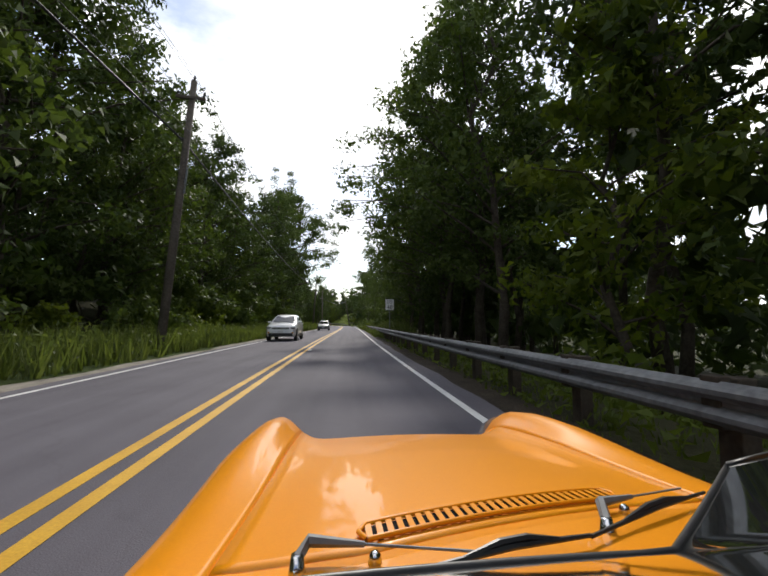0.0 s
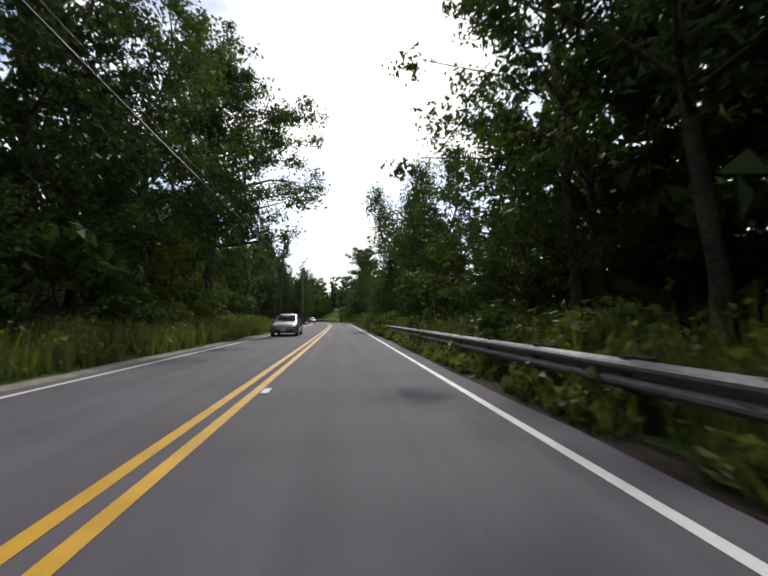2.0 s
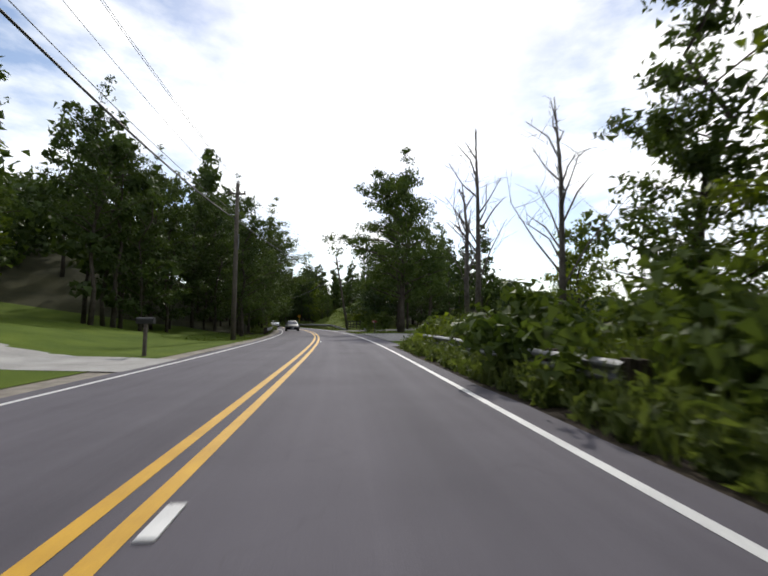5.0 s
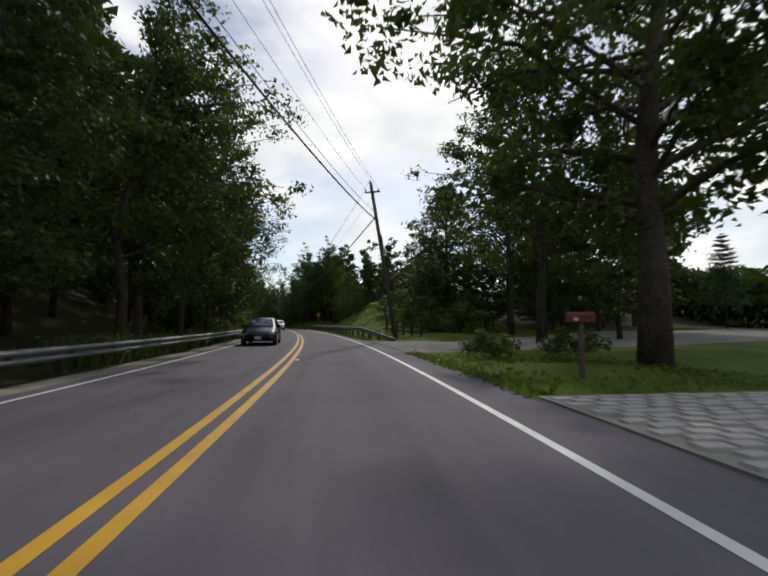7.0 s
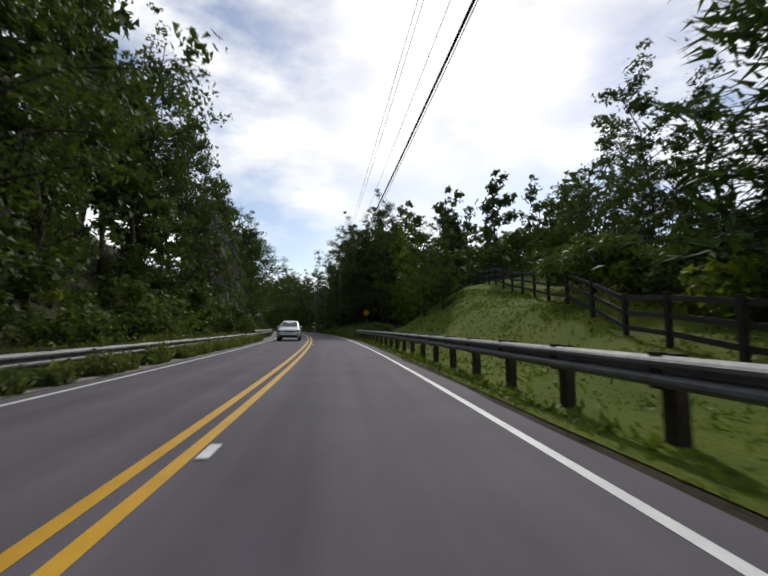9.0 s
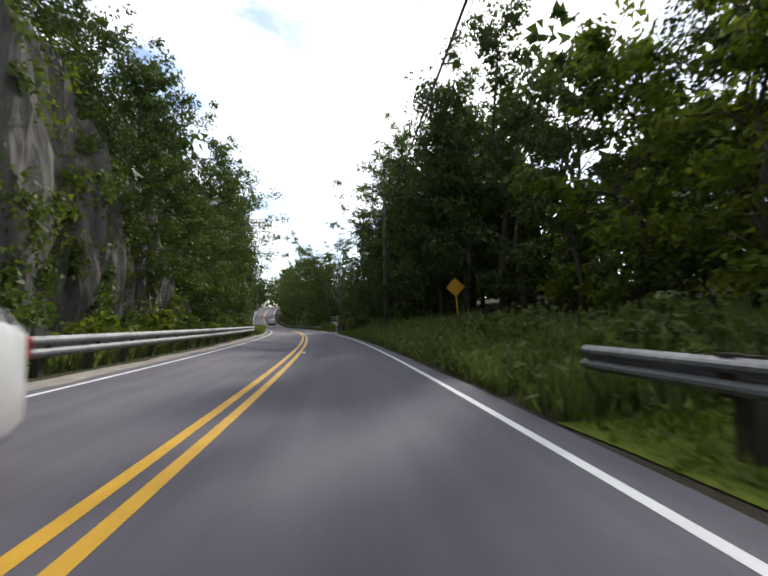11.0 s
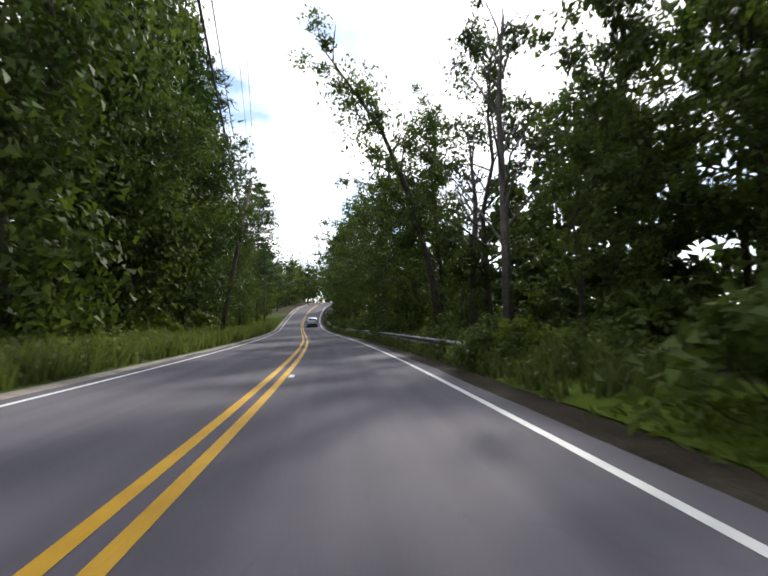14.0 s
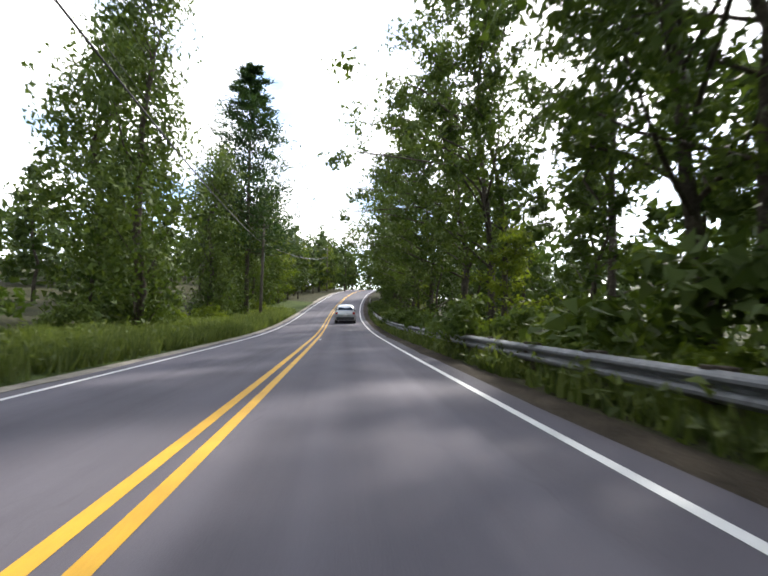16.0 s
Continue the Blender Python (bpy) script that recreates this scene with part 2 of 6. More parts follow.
M_ROCK = surface("grey_rock", (.04, .037, .034), (.15, .14, .125), .9, grain=9, patch=.8, bump=1, depth=.08)


# ---- helpers for things ----
def finish(name, bm, material, parent=None, label="", smooth=False):
    """Links a bmesh as one mesh object, under parent where one is given."""
    me = bpy.data.meshes.new(name)
    if smooth:
        for f in bm.faces:
            f.smooth = True
    bm.to_mesh(me)
    bm.free()
    me.materials.append(material)
    ob = new(name, me)
    if parent:
        ob.parent = parent
    if label:
        ob["label"] = label
    return ob


part = finish


def raw(name, verts, faces, material, parent=None, label="", smooth=False):
    me = bpy.data.meshes.new(name)
    me.from_pydata([tuple(v) for v in verts], [], [tuple(f) for f in faces])
    if smooth:
        me.polygons.foreach_set("use_smooth", [True] * len(me.polygons))
    me.materials.append(material)
    ob = new(name, me)
    if parent:
        ob.parent = parent
    if label:
        ob["label"] = label
    return ob


def quads(name, verts, material, parent=None, label=""):
    """A mesh of loose pieces with k corners each, from an array (n, k, 3)."""
    n, k = len(verts), len(verts[0])
    me = bpy.data.meshes.new(name)
    me.vertices.add(n * k)
    me.vertices.foreach_set("co", np.asarray(verts, dtype=np.float32).ravel())
    me.loops.add(n * k)
    me.loops.foreach_set("vertex_index", np.arange(n * k, dtype=np.int32))
    me.polygons.add(n)
    me.polygons.foreach_set("loop_start", np.arange(0, n * k, k, dtype=np.int32))
    me.update(calc_edges=True)
    me.materials.append(material)
    ob = new(name, me)
    if parent:
        ob.parent = parent
    if label:
        ob["label"] = label
    return ob


def add_box(bm, size, at=(0, 0, 0), turn=None, bevel=0.0):
    m = Matrix.Translation(at) @ (turn or Matrix()) @ Matrix.Diagonal((*size, 1))
    made = bmesh.ops.create_cube(bm, size=1, matrix=m)["verts"]
    if bevel:
        edges = {e for v in made for e in v.link_edges}
        bmesh.ops.bevel(bm, geom=list(edges), offset=bevel, segments=2, affect="EDGES", profile=.5)
    return made


def add_tube(bm, points, radii, sides=8, closed=True):
    """A tapered tube through points."""
    rings = []
    pts = [Vector(p) for p in points]
    for i, p in enumerate(pts):
        way = (pts[min(i + 1, len(pts) - 1)] - pts[max(i - 1, 0)]).normalized()
        side = way.orthogonal().normalized() if abs(way.z) > .95 else way.cross(Vector((0, 0, 1))).normalized()
        if abs(way.z) > .95:
            side = (Vector((1, 0, 0)) - way * way.x).normalized()
        other = way.cross(side)
        r = radii[i] if hasattr(radii, "__len__") else radii
        rings.append([bm.verts.new(p + (side * math.cos(a) + other * math.sin(a)) * r) for a in [2 * math.pi * k / sides for k in range(sides)]])
    for a, b in zip(rings, rings[1:]):
        for k in range(sides):
            bm.faces.new((a[k], a[(k + 1) % sides], b[(k + 1) % sides], b[k]))
    if closed:
        bm.faces.new(rings[0][::-1])
        bm.faces.new(rings[-1])


def thing(name, m, label, category, group="", kind=""):
    ob = new(name)
    ob.matrix_basis = m
    ob.empty_display_size = .2
    return tagged(ob, label, category, group, kind)


# ---- ground ----
LAT_STOPS = [3.2, 3.7, 4.1, 5.0, 6.5, 8.0, 10.0, 14.0, 20.0, 30.0, 60.0, 120.0]
RIGHT_AT = [-160, 60, 95, 108, 150, 158, 168, 175, 194, 200, 232, 239, 256, 264, 330, 760]
RIGHT = [
    [-.15, -.035, -.02, -.05, -.25, -.7, -1.4, -2.4, -3.0, -3, -3, -2],
    [-.15, -.035, -.02, -.05, -.25, -.7, -1.4, -2.4, -3.0, -3, -3, -2],
    [-.15, -.035, -.02, -.05, -.2, -.4, -.7, -1.2, -1.6, -2, -2, -2],
    [-.15, -.035, -.02, .0, .0, .0, .02, .1, .1, 0, -.5, -2],
    [-.15, -.035, -.02, .0, .0, .0, .02, .2, .4, .6, .6, 0],
    [-.15, -.035, -.02, -.05, -.1, .0, .1, .3, .5, .6, .8, 1],
    [-.15, -.035, -.02, -.05, -.1, .05, .7, 1.4, 1.8, 2.2, 2.6, 3],
    [-.15, -.035, -.02, -.05, -.05, .4, 1.7, 3.2, 3.6, 3.8, 4, 4],
    [-.15, -.035, -.02, -.05, .0, .6, 2.2, 4.8, 6.0, 7, 8.5, 9],
    [-.15, -.035, -.02, .02, .2, .5, 1.0, 2.0, 3.2, 5, 8, 9],
    [-.15, -.035, -.02, .10, .5, 1.1, 1.8, 2.8, 3.8, 5, 7, 8],
    [-.15, -.035, -.02, .02, .05, .1, .2, .4, .6, 1, 2, 3],
    [-.15, -.035, -.02, .02, .05, .1, .1, .2, .3, .4, 1, 2],
    [-.15, -.035, -.02, -.05, -.3, -.8, -1.4, -2.2, -2.8, -3, -3, -2],
    [-.15, -.035, -.02, -.05, -.3, -.8, -1.4, -2.2, -2.8, -3, -3, -2],
    [-.15, -.035, -.02, -.05, -.3, -.8, -1.4, -2.2, -2.8, -3, -3, -2],
]
LEFT_AT = [-160, 5, 20, 58, 78, 88, 112, 122, 150, 192, 203, 232, 240, 300, 760]
LEFT = [
    [-.15, -.035, -.02, .02, .10, .3, .6, 1.2, 1.8, 2.5, 5, 8],
    [-.15, -.035, -.02, .02, .10, .3, .6, 1.2, 1.8, 2.5, 5, 8],
    [-.15, -.035, -.02, .02, .20, .6, 1.3, 2.4, 3.2, 4.0, 6, 8],
    [-.15, -.035, -.02, .02, .25, .7, 1.4, 2.4, 3.2, 4.0, 6, 8],
    [-.15, -.035, -.02, .05, .50, 1.0, 1.7, 2.6, 3.0, 3.5, 5, 8],
    [-.15, -.035, -.02, .02, .15, .6, 1.2, 2.4, 3.0, 3.6, 5, 8],
    [-.15, -.035, -.02, .02, .05, .2, .5, 1.1, 1.7, 2.4, 4, 8],
    [-.15, -.035, -.02, -.05, -.05, 0, .2, .6, 1.2, 2.5, 6, 10],
    [-.15, -.035, -.02, -.05, .05, .5, 1.6, 4.0, 7.0, 10, 16, 20],
    [-.15, -.035, -.02, -.05, .10, .7, 2.0, 5.0, 9.0, 13, 19, 22],
    [-.15, -.035, -.02, -.05, .15, .6, 1.8, 6.0, 9.5, 13, 18, 22],
    [-.15, -.035, -.02, -.02, .05, .2, .6, 1.6, 3.0, 5, 10, 14],
    [-.15, -.035, -.02, .0, .05, .1, .2, .5, 1.0, 2, 6, 10],
    [-.15, -.035, -.02, .0, .05, .15, .4, .9, 1.6, 3, 7, 10],
    [-.15, -.035, -.02, .0, .05, .15, .4, .9, 1.6, 3, 7, 10],
]


def lie(s, lat):
    """How high the ground lies over the road's height at s."""
    at, table = (RIGHT_AT, RIGHT) if lat > 0 else (LEFT_AT, LEFT)
    k = min(max(int(np.searchsorted(at, s)) - 1, 0), len(at) - 2)
    f = min(max((s - at[k]) / (at[k + 1] - at[k]), 0), 1)
    f = f * f * (3 - 2 * f)
    a = float(np.interp(abs(lat), LAT_STOPS, table[k]))
    b = float(np.interp(abs(lat), LAT_STOPS, table[k + 1]))
    return a * (1 - f) + b * f


def ground_spot(s, lat, up=0.0):
    bumpy = 0
    if abs(lat) > 4.4:
        bumpy = noise.noise(Vector((s * .22, lat * .22, 0))) * .22 * min((abs(lat) - 4.4) / 3, 1)
    if 107 < s < 132 and 4 < lat < 12:
        bumpy *= .04
    return spot(s, lat, lie(s, lat) + bumpy + up)


def build_ground():
    lats = [-a for a in reversed(GROUND_LATS)] + [0] + GROUND_LATS
    lens = [-1500, -500, -140] + [float(v) for v in np.arange(-40, 400, 2.0)] + [420, 450, 500, 560, 640, 740, 1500, 3000]
    far = heading(150)
    side = Vector((math.cos(far), math.sin(far), 0))
    verts, faces = [], []
    for s in lens:
        inner = min(max(s, S0 + 1), S1 - 1)
        a = heading(inner)
        over = Vector((-math.sin(a), math.cos(a), 0)) * (s - inner)
        row = []
        for lat in lats:
            row.append(ground_spot(inner, lat) + over if lat else spot(inner, 0, -.15) + over)
        row.insert(0, row[0] - side * 1800 + Vector((0, 0, 20)))
        row.append(row[-1] + side * 1800 + Vector((0, 0, 20)))
        verts += row
    w = len(lats) + 2
    for i in range(len(lens) - 1):
        for j in range(w - 1):
            faces.append((i * w + j, i * w + j + 1, (i + 1) * w + j + 1, (i + 1) * w + j))
    return tagged(raw("ground", verts, faces, M_GROUND, smooth=True), "green weedy ground along the road", "ground", kind="structure")


GROUND_LATS = [3.2, 3.7, 4.1, 4.6, 5.2, 5.9, 6.6, 7.5, 8.5, 10, 12, 14.5, 17.5, 21, 26, 32, 42, 60, 85, 120]


def ribbon(name, s_from, s_to, lat_from, lat_to, up, material, step=1.5, thick=0.0, wander=0.0, follow=False, columns=1):
    """A strip that follows the road; with follow it lies on the ground's own net. With thickness it gets side faces."""
    n = max(int((s_to - s_from) / step), 2)
    stops = [s_from + (s_to - s_from) * i / n for i in range(n + 1)]
    across = [lat_from + (lat_to - lat_from) * c / columns for c in range(columns + 1)]
    if follow:
        stops = [s_from] + [float(v) for v in range(-200, 800, 2) if s_from + .3 < v < s_to - .3] + [s_to]
        both = [-v for v in reversed(GROUND_LATS)] + GROUND_LATS
        across = [lat_from] + [v for v in both if lat_from + .15 < v < lat_to - .15] + [lat_to]
    verts, faces = [], []
    w = len(across)
    for s in stops:
        for c, lat in enumerate(across):
            if wander and c in (0, w - 1):
                lat += wander * noise.noise(Vector((s * .5, lat_from * 3 + c * 9, 2)))
            verts.append(ground_spot(s, lat, up) if follow else spot(s, lat, up))
    n = len(stops) - 1
    for i in range(n):
        for c in range(w - 1):
            faces.append((i * w + c, i * w + c + 1, (i + 1) * w + c + 1, (i + 1) * w + c))
    if thick:
        k, e = len(verts), w - 1
        verts += [v - Vector((0, 0, thick)) for v in verts]
        for i in range(n):
            faces.append((i * w, (i + 1) * w, (i + 1) * w + k, i * w + k))
            faces.append(((i + 1) * w + e, i * w + e, i * w + e + k, (i + 1) * w + e + k))
    ob = raw(name, verts, faces, material, smooth=follow)
    layer = ob.data.uv_layers.new(name="along")
    for loop in ob.data.loops:
        k = loop.vertex_index % (len(stops) * w)
        layer.data[loop.index].uv = (across[k % w], stops[k // w])
    return ob


build_ground()
tagged(ribbon("road", -120, 600, -3.75, 3.78, 0, M_ASPHALT, thick=.12, wander=.12, columns=4), "grey asphalt two-lane road with worn wheel tracks", "road", kind="structure")
for lat in (-.14, .14):
    tagged(ribbon("centre_line", -120, 600, lat - .065, lat + .065, .004, M_YELLOW), "solid yellow centre line painted on the asphalt", "road marking", kind="structure")
for lat in (-3.34, 3.34):
    tagged(ribbon("edge_line", -120, 600, lat - .055, lat + .055, .004, M_WHITE_LINE), "solid white edge line painted on the asphalt", "road marking", kind="structure")
tagged(ribbon("left_shoulder", -120, 600, -4.5, -3.7, .008, M_GRAVEL, wander=.35, follow=True), "sandy gravel strip beside the asphalt", "shoulder", kind="structure")
tagged(ribbon("right_shoulder", -120, 600, 3.7, 4.35, .008, M_DIRT, wander=.3, follow=True), "dark strip of soil and litter beside the asphalt", "shoulder", kind="structure")
for name, s_a, s_b, l_a, l_b in (("left_verge", -30, 81, -8.5, -4.2), ("meadow", 234, 345, -11, -4.2), ("right_verge", 26, 106, 4.2, 6.5), ("bank_verge", 197, 239, 4.2, 8.5)):
    tagged(ribbon(name, s_a, s_b, l_a, l_b, .014, surface(name + "_turf", (.028, .045, .012), (.075, .10, .028), .95, grain=18, patch=.5, bump=.9, depth=.05), step=1.0, wander=.3, follow=True),
           "rough green turf beside the road", "verge", kind="structure")


# ---- plants ----
def leaf_cards(rng, centres, spread, count, size, droop=.25, flat=.75):
    """Loose folded leaves about the centres, each lying roughly like the outside of its bough, as an array (n, 3, 3)."""
    k = rng.integers(0, len(centres), count)
    way = rng.normal(size=(count, 3))
    way /= np.linalg.norm(way, axis=1)[:, None]
    far = rng.random(count) ** .58
    sp = np.asarray(spread)[k][:, None] * far[:, None]
    mid = np.asarray(centres)[k] + way * sp * np.array([1, 1, flat])
    lie_way = way * .85 + np.array([0, 0, .22]) + rng.normal(size=(count, 3)) * .45
    lie_way /= np.linalg.norm(lie_way, axis=1)[:, None]
    along = np.cross(lie_way, rng.normal(size=(count, 3)))
    along[:, 2] -= droop * .6
    along /= np.linalg.norm(along, axis=1)[:, None] + 1e-9
    across = np.cross(along, lie_way)
    across /= np.linalg.norm(across, axis=1)[:, None] + 1e-9
    ln = size * rng.uniform(.6, 1.35, count)[:, None]
    fold = np.cross(along, across) * ln * .12
    return np.stack([mid - along * ln * .5 + across * ln * .34, mid + along * ln * .62 + fold, mid - along * ln * .35 - across * ln * .40], axis=1)


def limb(rng, a, b, r0, r1, bm, sides=5, sag=.1):
    a, b = Vector(a), Vector(b)
    d = (b - a).length
    pts = []
    for f in (0, .45, 1):
        p = a.lerp(b, f)
        p += Vector(rng.normal(size=3)) * d * .05 * (f * (1.1 - f) * 4)
        p.z -= math.sin(f * math.pi) * d * sag
        pts.append(p)
    add_tube(bm, pts, [r0, r0 * .6 + r1 * .4, r1], sides, False)


def broad_tree(seed, high, crown_from, reach, boughs, leaves, size, leaf_mat, name="tree", over=0.0, stem=.22, spray=1.2, twigs=True):
    """A leafy tree: bent trunk, long limbs, and on each limb a row of leafy sprays with gaps between. over: metres by which the crown leans to +x."""
    rng = np.random.default_rng(seed)
    ob = thing(name, Matrix(), "", "")
    bm = bmesh.new()
    n = 8
    trunk = [Vector((rng.normal() * .10 * i + over * .30 * (i / (n - 1)) ** 2, rng.normal() * .10 * i, high * .93 * i / (n - 1))) for i in range(n)]
    trunk[0] = Vector((0, 0, -.6))
    add_tube(bm, trunk, [stem * 1.25] + [stem * (1 - .88 * i / (n - 1)) for i in range(1, n)], 8)
    centres, spreads = [], []
    for c in range(boughs):
        g = (c + rng.random()) / boughs
        f = crown_from + (1 - crown_from) * g
        j = min(f * .9 * (n - 1), n - 1.001)
        q = trunk[int(j)].lerp(trunk[int(j) + 1], j - int(j))
        ln = reach * (1 - g ** 2.2 * .82) * (.62 + .38 * min(g * 4, 1)) * rng.uniform(.66, 1.06)
        a = c * 2.4 + rng.normal() * .45
        end = q + Vector((math.cos(a) * ln + over * (.35 + .65 * math.sin(math.pi * min(g + .15, 1))), math.sin(a) * ln, ln * rng.uniform(.10, .45) + high * .05))
        if twigs:
            limb(rng, q, end, stem * .36 * (1 - .6 * g), .02, bm, 4, -.05)
        far = (end - q).length
        for t in (.36, .54, .71, .86, .99):
            p = q.lerp(end, t) + Vector((rng.normal(), rng.normal(), rng.normal() * .55)) * far * .09
            centres.append(p)
            spreads.append(spray * rng.uniform(.6, 1.3) * (1 - .25 * g))
    for c in range(3):
        centres.append(trunk[-1] + Vector((rng.normal() * .5, rng.normal() * .5, high * .05 * c)))
        spreads.append(spray * (.9 - .2 * c))
    part("trunk", bm, M_BARK, ob, smooth=True)
    quads("crown", leaf_cards(rng, np.array(centres), spreads, leaves, size, flat=.62), leaf_mat, ob)
    return ob


def vine_tree(seed, high, reach, leaves, size, leaf_mat, name="tree"):
    """A trunk wrapped to the ground in climbing leaves: a ragged green column."""
    rng = np.random.default_rng(seed)
    ob = thing(name, Matrix(), "", "")
    bm = bmesh.new()
    pts = [Vector((rng.normal() * .15 * i, rng.normal() * .15 * i, high * .95 * i / 6 - .5)) for i in range(7)]
    add_tube(bm, pts, [.26 * (1 - .12 * i) for i in range(7)], 8)
    centres, spreads = [], []
    for c in range(46):
        g = c / 45
        r = reach * rng.uniform(.2, 1) * (1 - .45 * abs(g - .45) * 2) * (1.0 if g < .93 else .4)
        a = rng.uniform(0, 6.28)
        centres.append((pts[int(g * 5.9)].x + r * math.cos(a), pts[int(g * 5.9)].y + r * math.sin(a), .4 + g * high))
        spreads.append(reach * rng.uniform(.45, .75))
        if c % 3 == 0:
            limb(rng, pts[int(g * 5.9)] + Vector((0, 0, .3)), centres[-1], .06, .02, bm, 4)
    part("trunk", bm, M_BARK, ob, smooth=True)
    quads("crown", leaf_cards(rng, np.array(centres), spreads, leaves, size, droop=1.0, flat=1.3), leaf_mat, ob)
    return ob


def pine_tree(seed, high, reach, leaves, name="pine_tree", first=.08):
    """A conifer with tiers of flat, feathery boughs."""
    rng = np.random.default_rng(seed)
    ob = thing(name, Matrix(), "", "")
    bm = bmesh.new()
    add_tube(bm, [(0, 0, -.5), (.05, 0, high * .5), (0, .06, high)], [.24, .15, .02], 8)
    cards = []
    tiers = 16
    per = leaves // (tiers * 6)
    for k in range(tiers):
        g = first + (1 - first) * k / tiers
        for b in range(6):
            a = b * 1.05 + k * .7 + rng.normal() * .2
            ln = reach * (1 - g) ** .75 * rng.uniform(.6, 1.12) + .25
            z = high * g + rng.normal() * .15
            tip = Vector((ln * math.cos(a), ln * math.sin(a), z + ln * .12))
            limb(rng, (0, 0, z), tip, .05 * (1 - g) + .012, .008, bm, 4, .05)
            f = rng.uniform(.2, 1.05, per)[:, None]
            mid = np.array((0, 0, z)) * (1 - f) + np.array(tip) * f
            mid = mid + rng.normal(size=(per, 3)) * np.array([.16, .16, .06]) * (ln * .8 + .4)
            along = np.array([math.cos(a), math.sin(a), .15]) + rng.normal(size=(per, 3)) * .55
            along /= np.linalg.norm(along, axis=1)[:, None]
            across = np.cross(along, np.array([0, 0, 1.0]) + rng.normal(size=(per, 3)) * .3)
            across /= np.linalg.norm(across, axis=1)[:, None]
            w = rng.uniform(.3, .62, per)[:, None]
            cards.append(np.stack([mid - along * w * .5 + across * w * .16, mid + along * w * .7, mid - along * w * .5 - across * w * .16], axis=1))
    part("trunk", bm, M_BARK, ob, smooth=True)
    quads("crown", np.concatenate(cards), M_NEEDLE, ob)
    return ob


def bare_tree(seed, high, name="bare_tree"):
    """A leafless tree: a forked trunk with branches and twigs."""
    rng = np.random.default_rng(seed)
    ob = thing(name, Matrix(), "", "")
    bm = bmesh.new()
    add_tube(bm, [(0, 0, -.5), (.1, .1, high * .35), (.05, .2, high * .7), (.2, 0, high)], [.2, .14, .09, .02], 7)
    twigs = bmesh.new()
    for k in range(15):
        g = .3 + .65 * k / 15
        a = rng.uniform(0, 6.28)
        ln = (1.15 - g) * high * rng.uniform(.25, .5)
        p0 = Vector((.1, .1, g * high))
        p1 = p0 + Vector((math.cos(a) * ln * .6, math.sin(a) * ln * .6, ln * .8))
        limb(rng, p0, p1, .05, .012, bm, 5, -.05)
        for j in range(5):
            q = p0.lerp(p1, rng.uniform(.3, 1))
            limb(rng, q, q + Vector((rng.normal() * ln * .22, rng.normal() * ln * .22, ln * rng.uniform(.15, .4))), .014, .004, twigs, 3, 0)
    part("trunk", bm, M_PALE_BARK, ob, smooth=True)
    part("twig", twigs, M_PALE_BARK, ob)["kind"] = "stuff"
    return ob


def bush(seed, high, wide, leaves, size, leaf_mat, name="bush"):
    rng = np.random.default_rng(seed)
    ob = thing(name, Matrix(), "", "")
    bm = bmesh.new()
    centres, spreads = [], []
    for c in range(16):
        a, r = rng.uniform(0, 6.28), wide * math.sqrt(rng.random()) * .8
        top = high * (1 - .55 * (r / wide) ** 2) * rng.uniform(.35, .9)
        centres.append((r * math.cos(a), r * math.sin(a), top))
        spreads.append(wide * rng.uniform(.22, .42))
        if c % 2 == 0:
            limb(rng, (rng.normal() * .1, rng.normal() * .1, -.2), centres[-1], .03, .008, bm, 3)
    part("stem", bm, M_BARK, ob)
    quads("foliage", leaf_cards(rng, np.array(centres), spreads, leaves, size), leaf_mat, ob)
    return ob


TALL = [broad_tree(11 + k, (19, 22, 17, 24)[k], (.28, .34, .22, .38)[k], (4.6, 5.2, 4.4, 5.0)[k], 24, 5000, .285, (M_LEAF, M_LEAF_DARK, M_LEAF, M_LEAF_DARK)[k]) for k in range(4)]
FINE = [broad_tree(25 + k, (20, 22)[k], (.16, .22)[k], (4.8, 5.2)[k], 26, 8800, .215, (M_LEAF, M_LEAF_DARK)[k]) for k in range(2)]
OVER = [broad_tree(41 + k, (18, 21, 15)[k], (.14, .24, .10)[k], (4.2, 4.8, 4.0)[k], 26, 9000, .215, (M_LEAF_DARK, M_LEAF, M_LEAF)[k], over=(2.6, 3.4, 2.2)[k]) for k in range(3)]
EDGE = [broad_tree(31 + k, (13, 11, 15)[k], .06, (3.8, 3.4, 4.2)[k], 20, 3900, .255, (M_LEAF, M_LEAF_LIGHT, M_LEAF_DARK)[k], stem=.15, spray=1.05) for k in range(3)]
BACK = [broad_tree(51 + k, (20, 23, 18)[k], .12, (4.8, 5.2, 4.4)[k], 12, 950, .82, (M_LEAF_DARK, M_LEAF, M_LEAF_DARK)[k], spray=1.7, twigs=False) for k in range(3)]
VINE = [vine_tree(71 + k, (15, 18)[k], (2.6, 3.0)[k], 9500, .26, (M_VINE, M_LEAF)[k]) for k in range(2)]
PINE = [pine_tree(81 + k, (13, 16, 27)[k], (5.4, 6.6, 8.0)[k], (10500, 10500, 16000)[k], first=(.08, .08, .25)[k]) for k in range(3)]
BARE = [bare_tree(91, 12), bare_tree(92, 9)]
